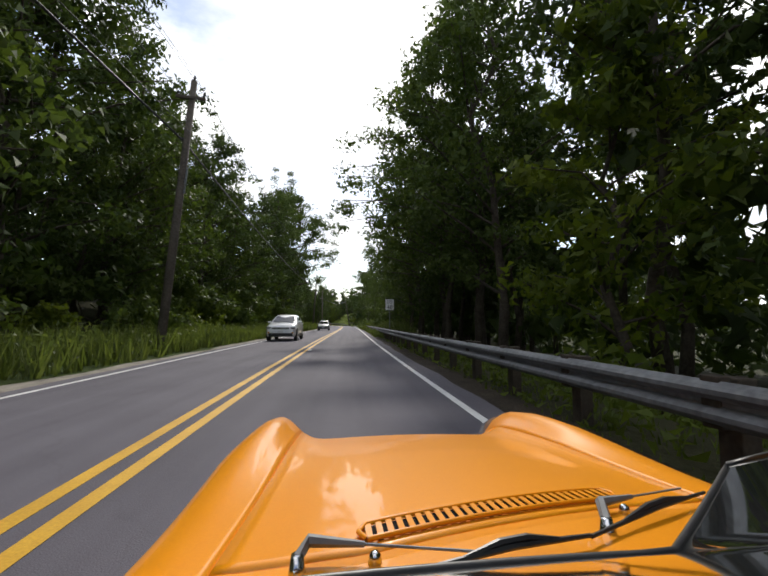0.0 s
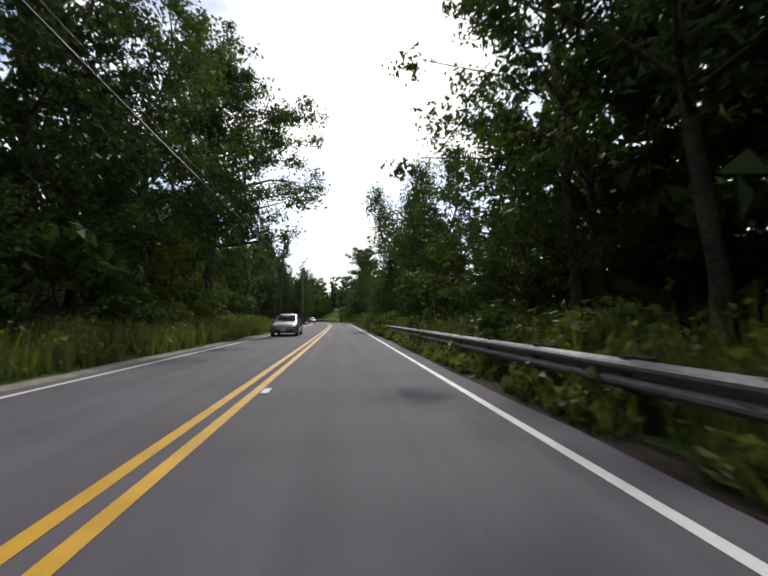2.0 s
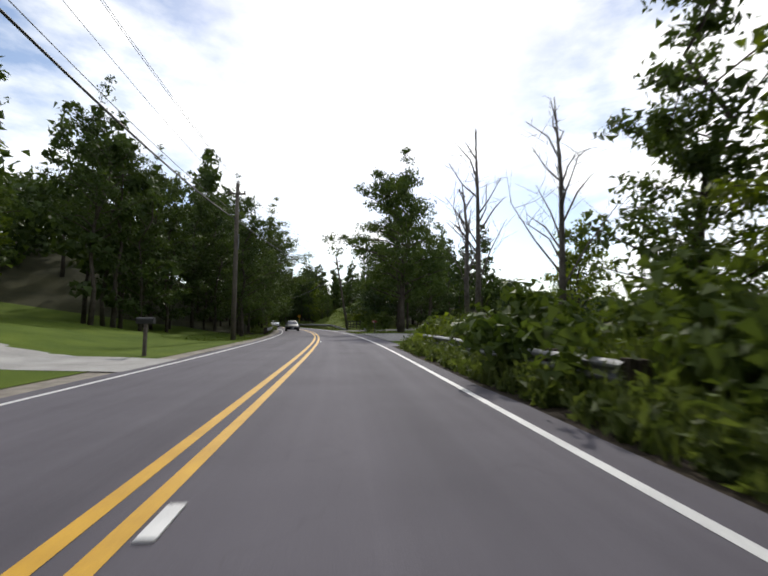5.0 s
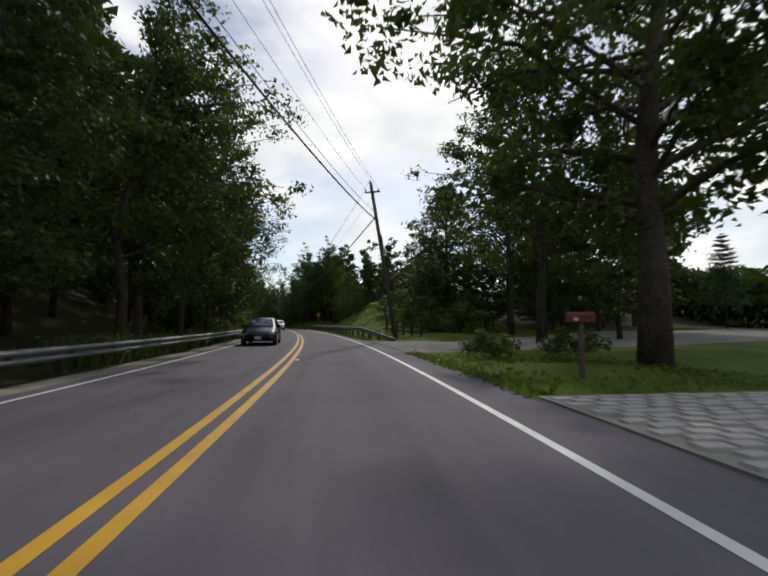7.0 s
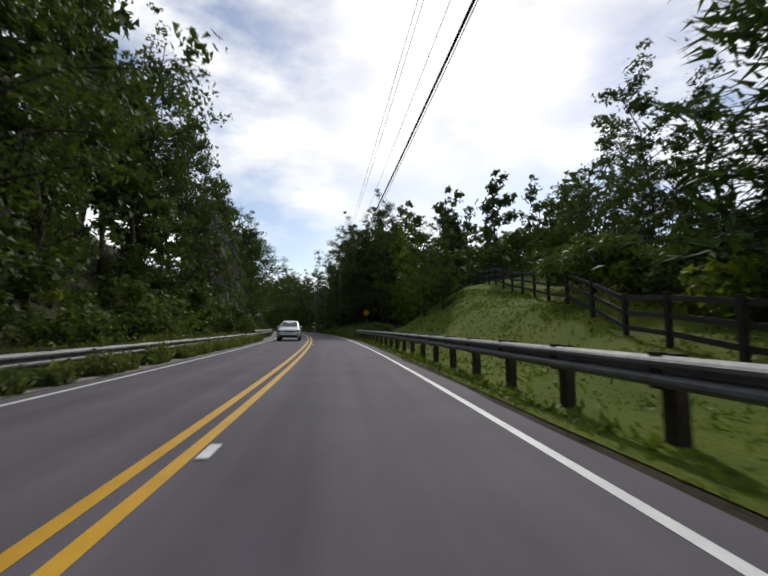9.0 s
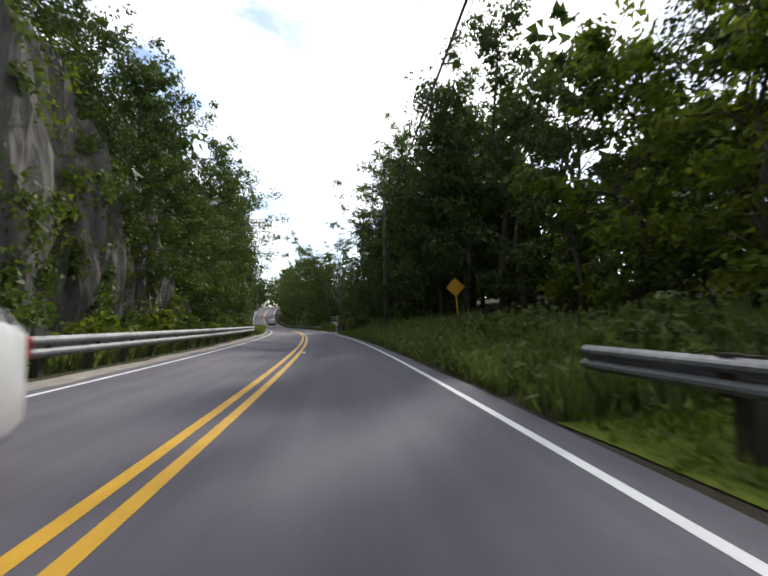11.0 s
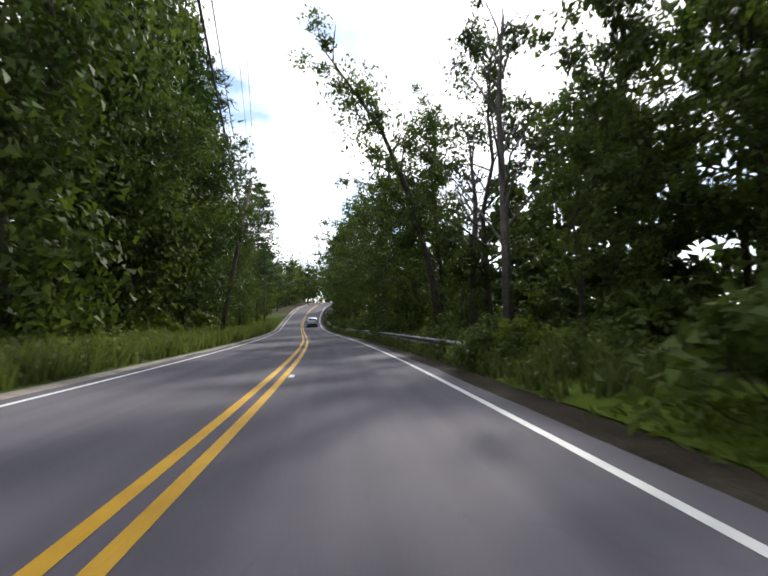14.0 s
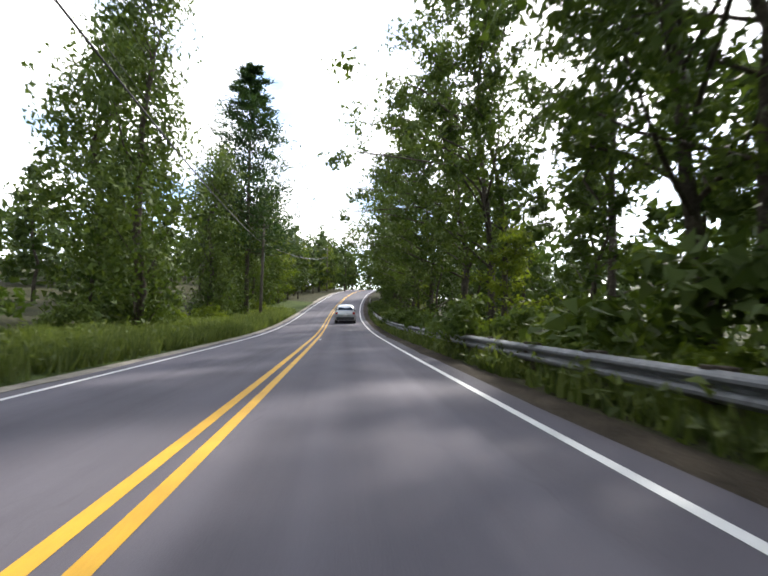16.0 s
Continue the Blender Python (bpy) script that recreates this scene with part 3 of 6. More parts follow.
BUSH = [bush(101 + k, (1.9, 2.6, 1.5)[k], (1.7, 2.0, 1.5)[k], 1350, (.195, .21, .18)[k], (M_VINE, M_LEAF, M_LEAF_LIGHT)[k]) for k in range(3)]
OAK = broad_tree(121, 18, .20, 7.2, 40, 20000, .235, M_LEAF, stem=.34, spray=1.25)
BIG_OAK = broad_tree(124, 25, .26, 8.6, 52, 34000, .27, M_LEAF_DARK, over=2.2, stem=.46, spray=1.6)


def leaning_tree(seed):
    """A half-bare tree that leans far out over the road, with leaves on its upper limbs."""
    rng = np.random.default_rng(seed)
    ob = thing("leaning_tree", Matrix(), "", "")
    bm = bmesh.new()
    line = [Vector((0, 0, -.5)), Vector((-.5, .2, 4)), Vector((-1.6, .4, 8.5)), Vector((-3.4, .3, 12.5)), Vector((-6.4, .2, 16.5))]
    add_tube(bm, line, [.26, .22, .17, .11, .03], 8)
    centres, spreads = [], []
    for k in range(26):
        f = 1.2 + 2.8 * k / 26
        q = line[int(f)].lerp(line[int(f) + 1], f - int(f)) if f < 4 else line[4]
        end = q + Vector((rng.uniform(-2.6, .8), rng.normal() * 1.4, rng.uniform(.2, 3.2)))
        limb(rng, q, end, .06, .012, bm, 4, 0)
        if k % 4 != 1:
            centres.append(end)
            spreads.append(rng.uniform(.9, 1.7))
            centres.append(q.lerp(end, .55))
            spreads.append(rng.uniform(.5, .9))
    part("trunk", bm, M_BARK, ob, smooth=True)
    quads("crown", leaf_cards(rng, np.array(centres), spreads, 4600, .20), M_LEAF, ob)
    return ob


LEANING = [leaning_tree(131)]
MODELS = TALL + FINE + OVER + EDGE + BACK + VINE + PINE + BARE + BUSH + LEANING + [OAK, BIG_OAK]
PLANT_WORDS = {
    "tall": ("tall broadleaf forest tree with a dark trunk and high green crown", "tree", "roadside trees"),
    "fine": ("tall dense broadleaf tree with small green leaves", "tree", "roadside trees"),
    "over": ("broadleaf tree whose leafy limbs reach out over the road", "tree", "roadside trees"),
    "edge": ("leafy green tree at the wood's edge, crown to the ground", "tree", "roadside trees"),
    "back": ("dense dark green forest tree standing behind the roadside row", "tree", "trees in the wood"),
    "vine": ("tree trunk wrapped to the top in green climbing vines", "tree", "vine-covered trees"),
    "pine": ("dark green pine with layered feathery boughs", "pine tree", "pines"),
    "bare": ("leafless grey dead tree with thin bare branches", "bare tree", "bare trees"),
    "bush": ("dense green roadside bush on the verge", "bush", "roadside bushes"),
    "leaning": ("thin half-bare tree leaning out over the road", "tree", "roadside trees"),
    "oak": ("broad spreading tree with several limbs and a wide crown", "tree", "roadside trees"),
}
PLANTED, BEHIND = [], []


def plant(kind, s, lat, pick=None, size=1.0, up=0.0, turn=None, tall=1.0):
    """Sets a copy of a plant on the ground beside the road."""
    pool = {"tall": TALL, "fine": FINE, "over": OVER, "edge": EDGE, "back": BACK, "vine": VINE, "pine": PINE, "bare": BARE, "bush": BUSH, "leaning": LEANING, "oak": [OAK, BIG_OAK]}[kind]
    pick = random.choice(pick) if isinstance(pick, tuple) else pick
    src = pool[(pick if pick is not None else random.randrange(len(pool))) % len(pool)]
    p = ground_spot(s, lat, up)
    a = turn if turn is not None else random.uniform(0, 6.28)
    if kind == "over" and turn is None:
        a = heading(s) + (math.pi if lat > 0 else 0) + random.uniform(-.5, .5)
    m = Matrix.Translation(p) @ Matrix.Rotation(a, 4, "Z") @ Matrix.Diagonal((size, size, size * tall, 1))
    if kind == "back":
        BEHIND.append((src, m))
        return None
    ob = copy_thing(src, m)
    words = PLANT_WORDS[kind]
    tagged(ob, words[0], words[1], words[2])
    PLANTED.append(ob)
    return ob


def belt(kind, s_from, s_to, step, lat_near, lat_far, size=(.85, 1.15), **more):
    """A loose row of plants along the road."""
    s = s_from
    while s < s_to:
        plant(kind, s + random.uniform(-.35, .35) * step, random.uniform(lat_near, lat_far), size=random.uniform(*size), **more)
        s += step


def merge_behind():
    """Joins the trees of the wood's inner rows, which nobody could count, into one mass of trunks and one of leaves."""
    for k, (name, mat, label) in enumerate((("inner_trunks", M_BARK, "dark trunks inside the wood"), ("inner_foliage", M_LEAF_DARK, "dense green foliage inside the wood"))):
        co, starts, loops, base, at = [], [], [], 0, 0
        for src, m in BEHIND:
            me = [c for c in src.children if c.name.startswith(("trunk", "crown")[k])][0].data
            v = np.empty(len(me.vertices) * 3)
            me.vertices.foreach_get("co", v)
            mm = np.array(m)
            co.append(v.reshape(-1, 3) @ mm[:3, :3].T + mm[:3, 3])
            li = np.empty(len(me.loops), dtype=np.int32)
            me.loops.foreach_get("vertex_index", li)
            ls = np.empty(len(me.polygons), dtype=np.int32)
            me.polygons.foreach_get("loop_start", ls)
            loops.append(li + base)
            starts.append(ls + at)
            base, at = base + len(me.vertices), at + len(me.loops)
        out = bpy.data.meshes.new(name)
        co, loops, starts = np.concatenate(co), np.concatenate(loops), np.concatenate(starts)
        out.vertices.add(len(co))
        out.vertices.foreach_set("co", co.astype(np.float32).ravel())
        out.loops.add(len(loops))
        out.loops.foreach_set("vertex_index", loops)
        out.polygons.add(len(starts))
        out.polygons.foreach_set("loop_start", starts)
        out.update(calc_edges=True)
        out.materials.append(mat)
        tagged(new(name, out), label, "woods", kind="stuff")


# ---- the woods, stretch by stretch ----
# left, before the lawn
belt("tall", -14, 36, 6.5, -10.5, -13, pick=(0, 1, 3), size=(.8, 1.0))
belt("over", -6, 44, 6.6, -9.4, -10.6, size=(.82, 1.0), pick=(0, 2))
belt("tall", 42, 52, 5.0, -12.5, -15.5, size=(.62, .78), pick=(0, 1, 3))
belt("edge", -10, 64, 9, -8.8, -11, size=(.5, .75))
belt("back", -14, 66, 4.2, -13.5, -17, size=(.6, .8))
belt("back", -14, 90, 7.0, -18, -25)
belt("bush", -4, 62, 3.6, -6.8, -8.6, size=(.8, 1.3))
belt("bush", 8, 62, 4.2, -8.8, -10.6, size=(1.3, 1.8))
plant("oak", 71.0, -9.8, 1, turn=heading(71), size=1.0)
belt("over", 51, 66, 4.6, -9.6, -11, size=(.86, 1.0), pick=(0, 1))
belt("edge", 60, 82, 6, -12, -15, size=(.6, .9))
belt("bush", 62, 81, 2.6, -8.4, -11.5, size=(.9, 1.4))
# right, over the guardrail
belt("tall", -14, 9, 7.5, 9.5, 12)
plant("over", -3, 9.2, 0, 1.0)
# The first of these wears the bright leaf, coloured as if sunlit.
plant("edge", 9.0, 8.2, 1, .95)
plant("edge", 3.5, 9.8, 0, .9)
belt("fine", 18, 34, 6.5, 8.2, 9.4, size=(.9, 1.1))
belt("over", 22, 39, 6.0, 8.6, 9.4, size=(.95, 1.1), pick=(0, 1))
belt("over", 48, 57, 4.6, 9.6, 10.6, size=(.8, 1.0), pick=(1, 2))
belt("back", 36, 60, 3, 12, 15.5, size=(.7, .9))
plant("tall", 47.5, 8.8, 3, 1.0)
plant("tall", 43, 9.5, 1, 1.05)
belt("tall", 14, 46, 8, 10.5, 13, size=(.85, 1.0), pick=(1, 3))
belt("tall", 50, 64, 5.0, 9.8, 12, size=(.52, .62))
belt("fine", 60, 70, 4.5, 9.8, 12, size=(.52, .62))
plant("vine", 71.3, 8.2, 1, .86)
plant("vine", 86.0, 7.2, 1, .93)
plant("vine", 80, 10.5, 0, 1.0)
plant("vine", 90, 9.5, 0, .85)
plant("tall", 76, 12, 0, .72)
plant("edge", 66, 8.6, 2, .75)
plant("fine", 62.5, 9.5, 0, .8)
belt("edge", 74, 100, 4.5, 9.6, 12, size=(.75, 1.0), pick=2)
belt("tall", 76, 98, 8, 12, 14.5, size=(.6, .7), pick=(0, 1))
belt("back", -14, 50, 4.5, 12.5, 16, size=(.75, 1.0))
belt("back", 50, 104, 6, 13, 20, size=(.5, .65))
belt("back", -14, 104, 9.5, 19, 27)
belt("bush", 34, 66, 2.4, 5.4, 6.8, size=(.6, .9))
# Lighter-leaf picks offset by colour the shade that the trees throw here.
belt("bush", 60, 78, 1.7, 4.5, 4.8, size=(.62, .8), pick=(0, 2))
belt("bush", 66, 106, 2.0, 4.9, 6.6, size=(.75, 1.1), pick=(0, 2))
belt("edge", 93, 110, 6, 7.5, 12, size=(.5, .75))
plant("bare", 103, 6.6, 0, .75)
plant("bare", 107, 7.6, 1, .9)
plant("bare", 99, 7.8, 0, .7)
# left lawn and beyond
belt("edge", 84, 92, 5, -11, -14, size=(.8, 1.0))
plant("edge", 83.5, -9.6, 2, .95)
belt("edge", 90, 116, 5, -18, -24, size=(.8, 1.05))
belt("back", 84, 118, 5, -24, -32, size=(.6, .8))
belt("over", 122, 134, 4.6, -6.2, -7.0, size=(.62, .72), pick=(0, 2))
belt("over", 136, 149, 4.0, -5.5, -6.0, size=(.72, .82), pick=(0, 1))
belt("over", 151, 158, 4.6, -6.2, -7, size=(.68, .8), pick=(0, 2))
plant("over", 167, -7.2, 1, .74)
# Dark-leaf picks: the bank's deep shade is put into the leaf colour.
belt("tall", 115, 127, 4, -12.5, -15, pick=(1, 3), size=(.62, .75))
belt("edge", 118, 129, 3.6, -10, -13, pick=2, size=(.6, .8))
belt("edge", 130, 154, 4.4, -8.6, -10.4, size=(.8, 1.0), pick=2)
belt("tall", 130, 152, 7, -11.0, -13.5, size=(.6, .72), pick=(1, 3))
belt("tall", 154, 195, 6.6, -9.8, -13, pick=(1, 3), size=(.72, .9))
belt("edge", 152, 196, 5, -8.4, -11, size=(.55, .8), pick=(0, 2))
belt("bush", 150, 196, 3, -6.2, -8, size=(.8, 1.3))
belt("bush", 150, 196, 5, -9, -13, size=(1.0, 1.5))
belt("back", 118, 204, 3.6, -12.5, -16, size=(.5, .68))
belt("back", 118, 200, 7, -17, -28, size=(.7, .9))
# right: drives, house trees, pines and field
plant("oak", 132.2, 9.7, 0, turn=.4, size=1.12)
plant("tall", 141.5, 12, 1, .8)
plant("tall", 145, 14.5, 3, .8)
plant("tall", 138.5, 15.5, 0, .8)
plant("edge", 142, 17, 2, .9)
plant("pine", 166.5, 16.8, 1, 1.18, tall=.86)
belt("bush", 157, 177, 2.2, 12.8, 14.8, size=(1.1, 1.5))
belt("edge", 161, 176, 3.2, 15.2, 17.5, size=(.36, .46), pick=2)
plant("pine", 147, 45, 0, .95)
plant("pine", 161, 21.5, 1, 1.3, tall=.78)
plant("pine", 164, 29, 0, 1.1)
plant("edge", 158.5, 24, 2, .8)
belt("pine", 150, 168, 9, 30, 36, size=(.3, .38))
belt("back", 145, 157, 2.2, 18, 25, size=(.5, .7))
belt("edge", 150, 162, 3.4, 17, 24, size=(.55, .75), pick=2)
plant("over", 150.5, 15.5, 1, .95, turn=heading(150) + math.pi)
belt("edge", 104, 134, 4.5, 40, 62, size=(.25, .55))
belt("pine", 104, 116, 7, 32, 40, size=(.45, .6))
belt("back", 108, 150, 5, 58, 72, size=(.35, .5))
belt("back", 173, 200, 2.6, 20, 30, size=(.3, .42))
belt("back", 196, 236, 5, 15, 26, size=(.6, .8))
belt("back", 160, 182, 3, 32, 40, size=(.6, .85))
belt("edge", 188, 200, 4, 8.0, 11, size=(.45, .65))
belt("bush", 200, 216, 2.4, 11.5, 13.0, size=(1.0, 1.4))
for s, lat, size in ((217.5, 7.6, .62), (219.6, 6.9, .7), (224, 7.2, .8), (229, 7.8, .8)):
    plant("edge", s, lat, 2, size)
for s, lat, size in ((134, 6.0, .42), (135.6, 6.8, .5), (132.4, 7.6, .42), (254.3, 5.0, .5), (255.8, 5.2, .45), (257.5, 5.1, .5)):
    plant("bush", s, lat, None, size)
belt("back", 199, 212.5, 3.4, 13, 17, size=(.4, .5))
belt("back", 212.6, 240, 3.4, 13, 17, size=(.65, .85))
belt("tall", 201, 213.7, 6.4, 9.8, 12.5, size=(.46, .58))
belt("tall", 213.8, 240, 6.4, 9.8, 12.5, size=(.8, 1.0))
belt("over", 214, 238, 6, 9.2, 10.2, size=(.8, 1.0), pick=(0, 1))
belt("edge", 199, 238, 5.2, 10.4, 13, size=(.8, 1.05))
belt("bush", 199, 227, 2.6, 6.4, 8.0, size=(.45, .7))
belt("edge", 216, 238, 4, 8.0, 9.6, size=(.8, 1.0), pick=2)
for k in range(2, 11):
    s = 166 + 3.2 * k
    plant("edge", s, 14.0 + 1.05 * k + random.uniform(0, 2.0), (2, 0, 2)[k % 3], (.62, .74, .66, .8)[k % 4] * (1 if k < 6 else .8))
    plant("bush", s + 1, 12.6 + 1.05 * k, 1, 1.1)
# left after the rock
belt("tall", 199, 226, 4.6, -11.6, -13.2, pick=(1, 3), size=(.7, .85))
belt("over", 216, 228, 5.2, -8.8, -9.8, pick=(0, 2), size=(.78, .9))
belt("over", 232, 240, 4.0, -8.6, -10, size=(.92, 1.04), pick=(0, 1))
plant("tall", 245.5, -11.5, 0, .85)
plant("bare", 250, -10.6, 0, 1.15)
belt("edge", 220, 240, 4.4, -8.8, -11, size=(.6, .85))
belt("bush", 204, 240, 2.6, -6.2, -7.6, size=(.6, 1.0))
belt("vine", 261, 280, 6.4, -9.0, -11.0, size=(1.0, 1.2))
plant("pine", 277.5, -9.6, 2, .95)
plant("pine", 269, -11.5, 2, .9)
plant("pine", 284, -12.5, 2, .82)
plant("over", 277, -8.8, 0, .95)
plant("pine", 272, -13, 1, 1.2)
plant("pine", 282, -12, 0, 1.25)
belt("over", 262, 274, 5.5, -10, -11.5, pick=(0, 1), size=(.85, 1.0))
belt("edge", 285, 298, 3.6, -15, -19, size=(.5, .62), pick=(0, 2))
plant("tall", 287.5, -9.8, 3, 1.1)
plant("vine", 283, -9.6, 1, 1.15)
plant("vine", 300, -8.2, 1, .93)
plant("vine", 302.5, -11.4, 0, 1.05)
belt("vine", 314, 345, 7, -8.8, -10.8, size=(.7, .9))
belt("tall", 261, 284, 11, -14, -18, size=(.7, .9))
belt("tall", 320, 350, 10, -14, -18, size=(.6, .8))
belt("back", 236, 248, 5, -14, -24, size=(.6, .85))
belt("back", 250, 258, 4, -17, -24, size=(.3, .4))
belt("back", 260, 282, 4, -14, -22, size=(.6, .85))
belt("back", 284, 298, 4, -14, -20, size=(.32, .42))
belt("back", 306, 380, 8, -16, -26, size=(.55, .8))
belt("bush", 240, 340, 4, -8.6, -10, size=(.7, 1.2))
plant("pine", 322, -8.2, 2, 1.0)
# right after the second drive
belt("tall", 246, 262, 4, 10.5, 15, size=(.75, .95))
belt("edge", 244, 262, 4.5, 14, 19, size=(.7, 1.0), pick=2)
belt("tall", 236, 246, 4, 14, 20, size=(.85, 1.0))
belt("fine", 264, 290, 8, 8.4, 10.0, size=(.8, .92))
belt("over", 268, 292, 9, 7.8, 9.0, size=(.8, .95), pick=(0, 1))
belt("tall", 294, 318, 7.2, 8.6, 11, size=(.8, 1.0))
belt("over", 297, 330, 8, 8.3, 9.3, size=(.85, 1.05), pick=(1, 2))
belt("tall", 330, 360, 9, 8.2, 11, size=(.7, .9))
belt("edge", 256, 350, 7, 7.4, 10, size=(.45, .75))
belt("back", 240, 290, 3.6, 14.5, 20, size=(.7, .9))
belt("fine", 247, 262, 6, 11.5, 15, size=(.7, .85))
belt("bush", 247, 260, 2.4, 8.2, 11, size=(.8, 1.2))
belt("back", 288, 330, 5.5, 13.5, 19, size=(.6, .85))
belt("bush", 262, 312, 4, 7.6, 9.6, size=(1.0, 1.5))
belt("back", 330, 380, 9, 15, 25, size=(.6, .8))
belt("bush", 249.5, 340, 3, 5.3, 6.8, size=(.5, .9))
plant("leaning", 266, 7.4, turn=heading(266))
plant("bare", 259, 7.6, 0, 1.15)
plant("bare", 264, 8.2, 1, 1.3)
# the woods that close the view
belt("edge", 334, 402, 3.2, -7.6, -10.5, size=(.8, 1.05))
belt("edge", 328, 362, 4.2, 7.4, 9.5, size=(.75, 1.0))
belt("back", 350, 430, 4, -14, -7, size=(.45, .65))
belt("back", 340, 430, 4, 7.5, 14, size=(.45, .65))
belt("back", 372, 440, 3, -30, 30, size=(.6, .8))
# thicker woods behind the first rows
belt("back", 148, 190, 3.2, -12.5, -15.5, size=(.75, .95))
belt("back", 222, 246, 2.8, -12.5, -16, size=(.75, 1.0))
belt("tall", 230, 244, 5, -11.5, -14, size=(.8, .95), pick=(1, 3))
plant("over", 243.5, 9.4, 0, .9)
plant("tall", 241.5, 10.4, 3, .9)
belt("back", 261, 271, 4.4, 12, 14.5, size=(.5, .66))
merge_behind()
for ob in MODELS:
    for o in list(ob.children_recursive) + [ob]:
        bpy.data.objects.remove(o)


# ---- guardrails ----
def beam_mesh(length, name="beam"):
    """A galvanised beam with two ridges, running along y, its face towards -x."""
    prof = [(0, 0), (-.055, .03), (-.08, .055), (-.08, .09), (-.03, .125), (0, .14), (0, .17), (-.03, .185), (-.08, .22), (-.08, .255), (-.055, .28), (0, .31)]
    bm = bmesh.new()
    rows = []
    for y in (0, length):
        rows.append([bm.verts.new((x, y, z)) for x, z in prof] + [bm.verts.new((x + .006, y, z)) for x, z in reversed(prof)])
    k = len(rows[0])
    for i in range(k):
        bm.faces.new((rows[0][i], rows[0][(i + 1) % k], rows[1][(i + 1) % k], rows[1][i]))
    bm.faces.new(rows[0][::-1])
    bm.faces.new(rows[1])
    me = bpy.data.meshes.new(name)
    bm.to_mesh(me)
    bm.free()
    me.materials.append(M_STEEL)
    return me


def post_mesh():
    bm = bmesh.new()
    add_box(bm, (.15, .19, 1.35), (.09, 0, -.30), bevel=.012)
    me = bpy.data.meshes.new("post")
    bm.to_mesh(me)
    bm.free()
    me.materials.append(M_POST_WOOD)
    return me


def block_mesh():
    bm = bmesh.new()
    add_box(bm, (.10, .15, .36), (.0, 0, .40), bevel=.008)
    me = bpy.data.meshes.new("block")
    bm.to_mesh(me)
    bm.free()
    me.materials.append(M_POST_WOOD)
    return me


BEAM, POST, BLOCK = beam_mesh(2.0), post_mesh(), block_mesh()


def guardrail(s_from, s_to, lat_of, top, label, gap=1.905, bent=None, deep=.31):
    """Posts with a beam on their road side. lat_of(s): its distance from the road's middle; top(s): the beam's upper edge over the road."""
    side = 1 if lat_of((s_from + s_to) / 2) > 0 else -1
    rail = thing("guardrail", Matrix.Translation(ground_spot(s_from, lat_of(s_from))), label, "guardrail", "guardrails")
    back = rail.matrix_basis.inverted()
    stops = [s_from]
    while stops[-1] + gap <= s_to + .01:
        stops.append(stops[-1] + (gap / 3 if bent and stops[-1] < bent else gap))
    held = -9
    for s, nxt in zip(stops, stops[1:]):
        a, b = spot(s, lat_of(s), top(s) - deep), spot(nxt, lat_of(nxt), top(nxt) - deep)
        way = b - a
        up = Vector((0, 0, 1))
        ahead = way.normalized()
        right = ahead.cross(up).normalized() * side
        m = Matrix((right, ahead if side > 0 else ahead, right.cross(ahead) * side)).transposed().to_4x4()
        ob = new("beam", BEAM)
        ob.parent = rail
        ob.matrix_basis = back @ Matrix.Translation(a) @ m @ Matrix.Diagonal((1, way.length / 2.0 * 1.004, deep / .31, 1))
        if s - held < gap * .9 or top(s) < .5:
            continue
        held = s
        for src, nm in ((POST, "post"), (BLOCK, "block")):
            po = new(nm, src)
            po.parent = rail
            base = a + right * (.10 if nm == "post" else .03) - up * (.05 if nm == "post" else .24)
            po.matrix_basis = back @ Matrix.Translation(base - up * (0 if nm == "block" else .0)) @ Matrix((right, ahead, up)).transposed().to_4x4()
    return rail


def steady(v):
    return lambda s: v


guardrail(-24, 73, steady(4.3), steady(.72), "long galvanised steel guardrail on dark wooden posts")
guardrail(92, 104, steady(4.6), steady(.68), "weathered steel guardrail half hidden in weeds")


def flare(s):
    return 4.55 + 1.25 * max(0, (156.5 - s) / 8.6) ** 2


def dip(s):
    return .85 - .61 * max(0, min(1, (154.0 - s) / 6.1)) ** 1.3


bent_rail = guardrail(147.9, 198, flare, dip, "galvanised steel guardrail with a turned-down end beside the grass", bent=157)
bm = bmesh.new()
add_tube(bm, [(0, -.32, 0), (0, -.30, 0), (0, -.12, .02), (0, .1, .04)], [.04, .13, .17, .15], 12)
for v in bm.verts:
    v.co.x *= .35
end = part("end_shoe", bm, M_STEEL, bent_rail, "flared steel end piece", smooth=True)
end.matrix_basis = bent_rail.matrix_basis.inverted() @ Matrix.Translation(spot(147.9, flare(147.9), .09)) @ Matrix.Rotation(heading(148) + .25, 4, "Z")
guardrail(129, 194, steady(-4.65), steady(.62), "low weathered guardrail along the shaded bank", 1.905)
guardrail(194.5, 236, steady(-4.75), steady(.86), "deep galvanised ridged guardrail below the rock", 1.905, deep=.46)
guardrail(255, 345, steady(4.75), steady(.64), "dull steel guardrail among dark weeds")


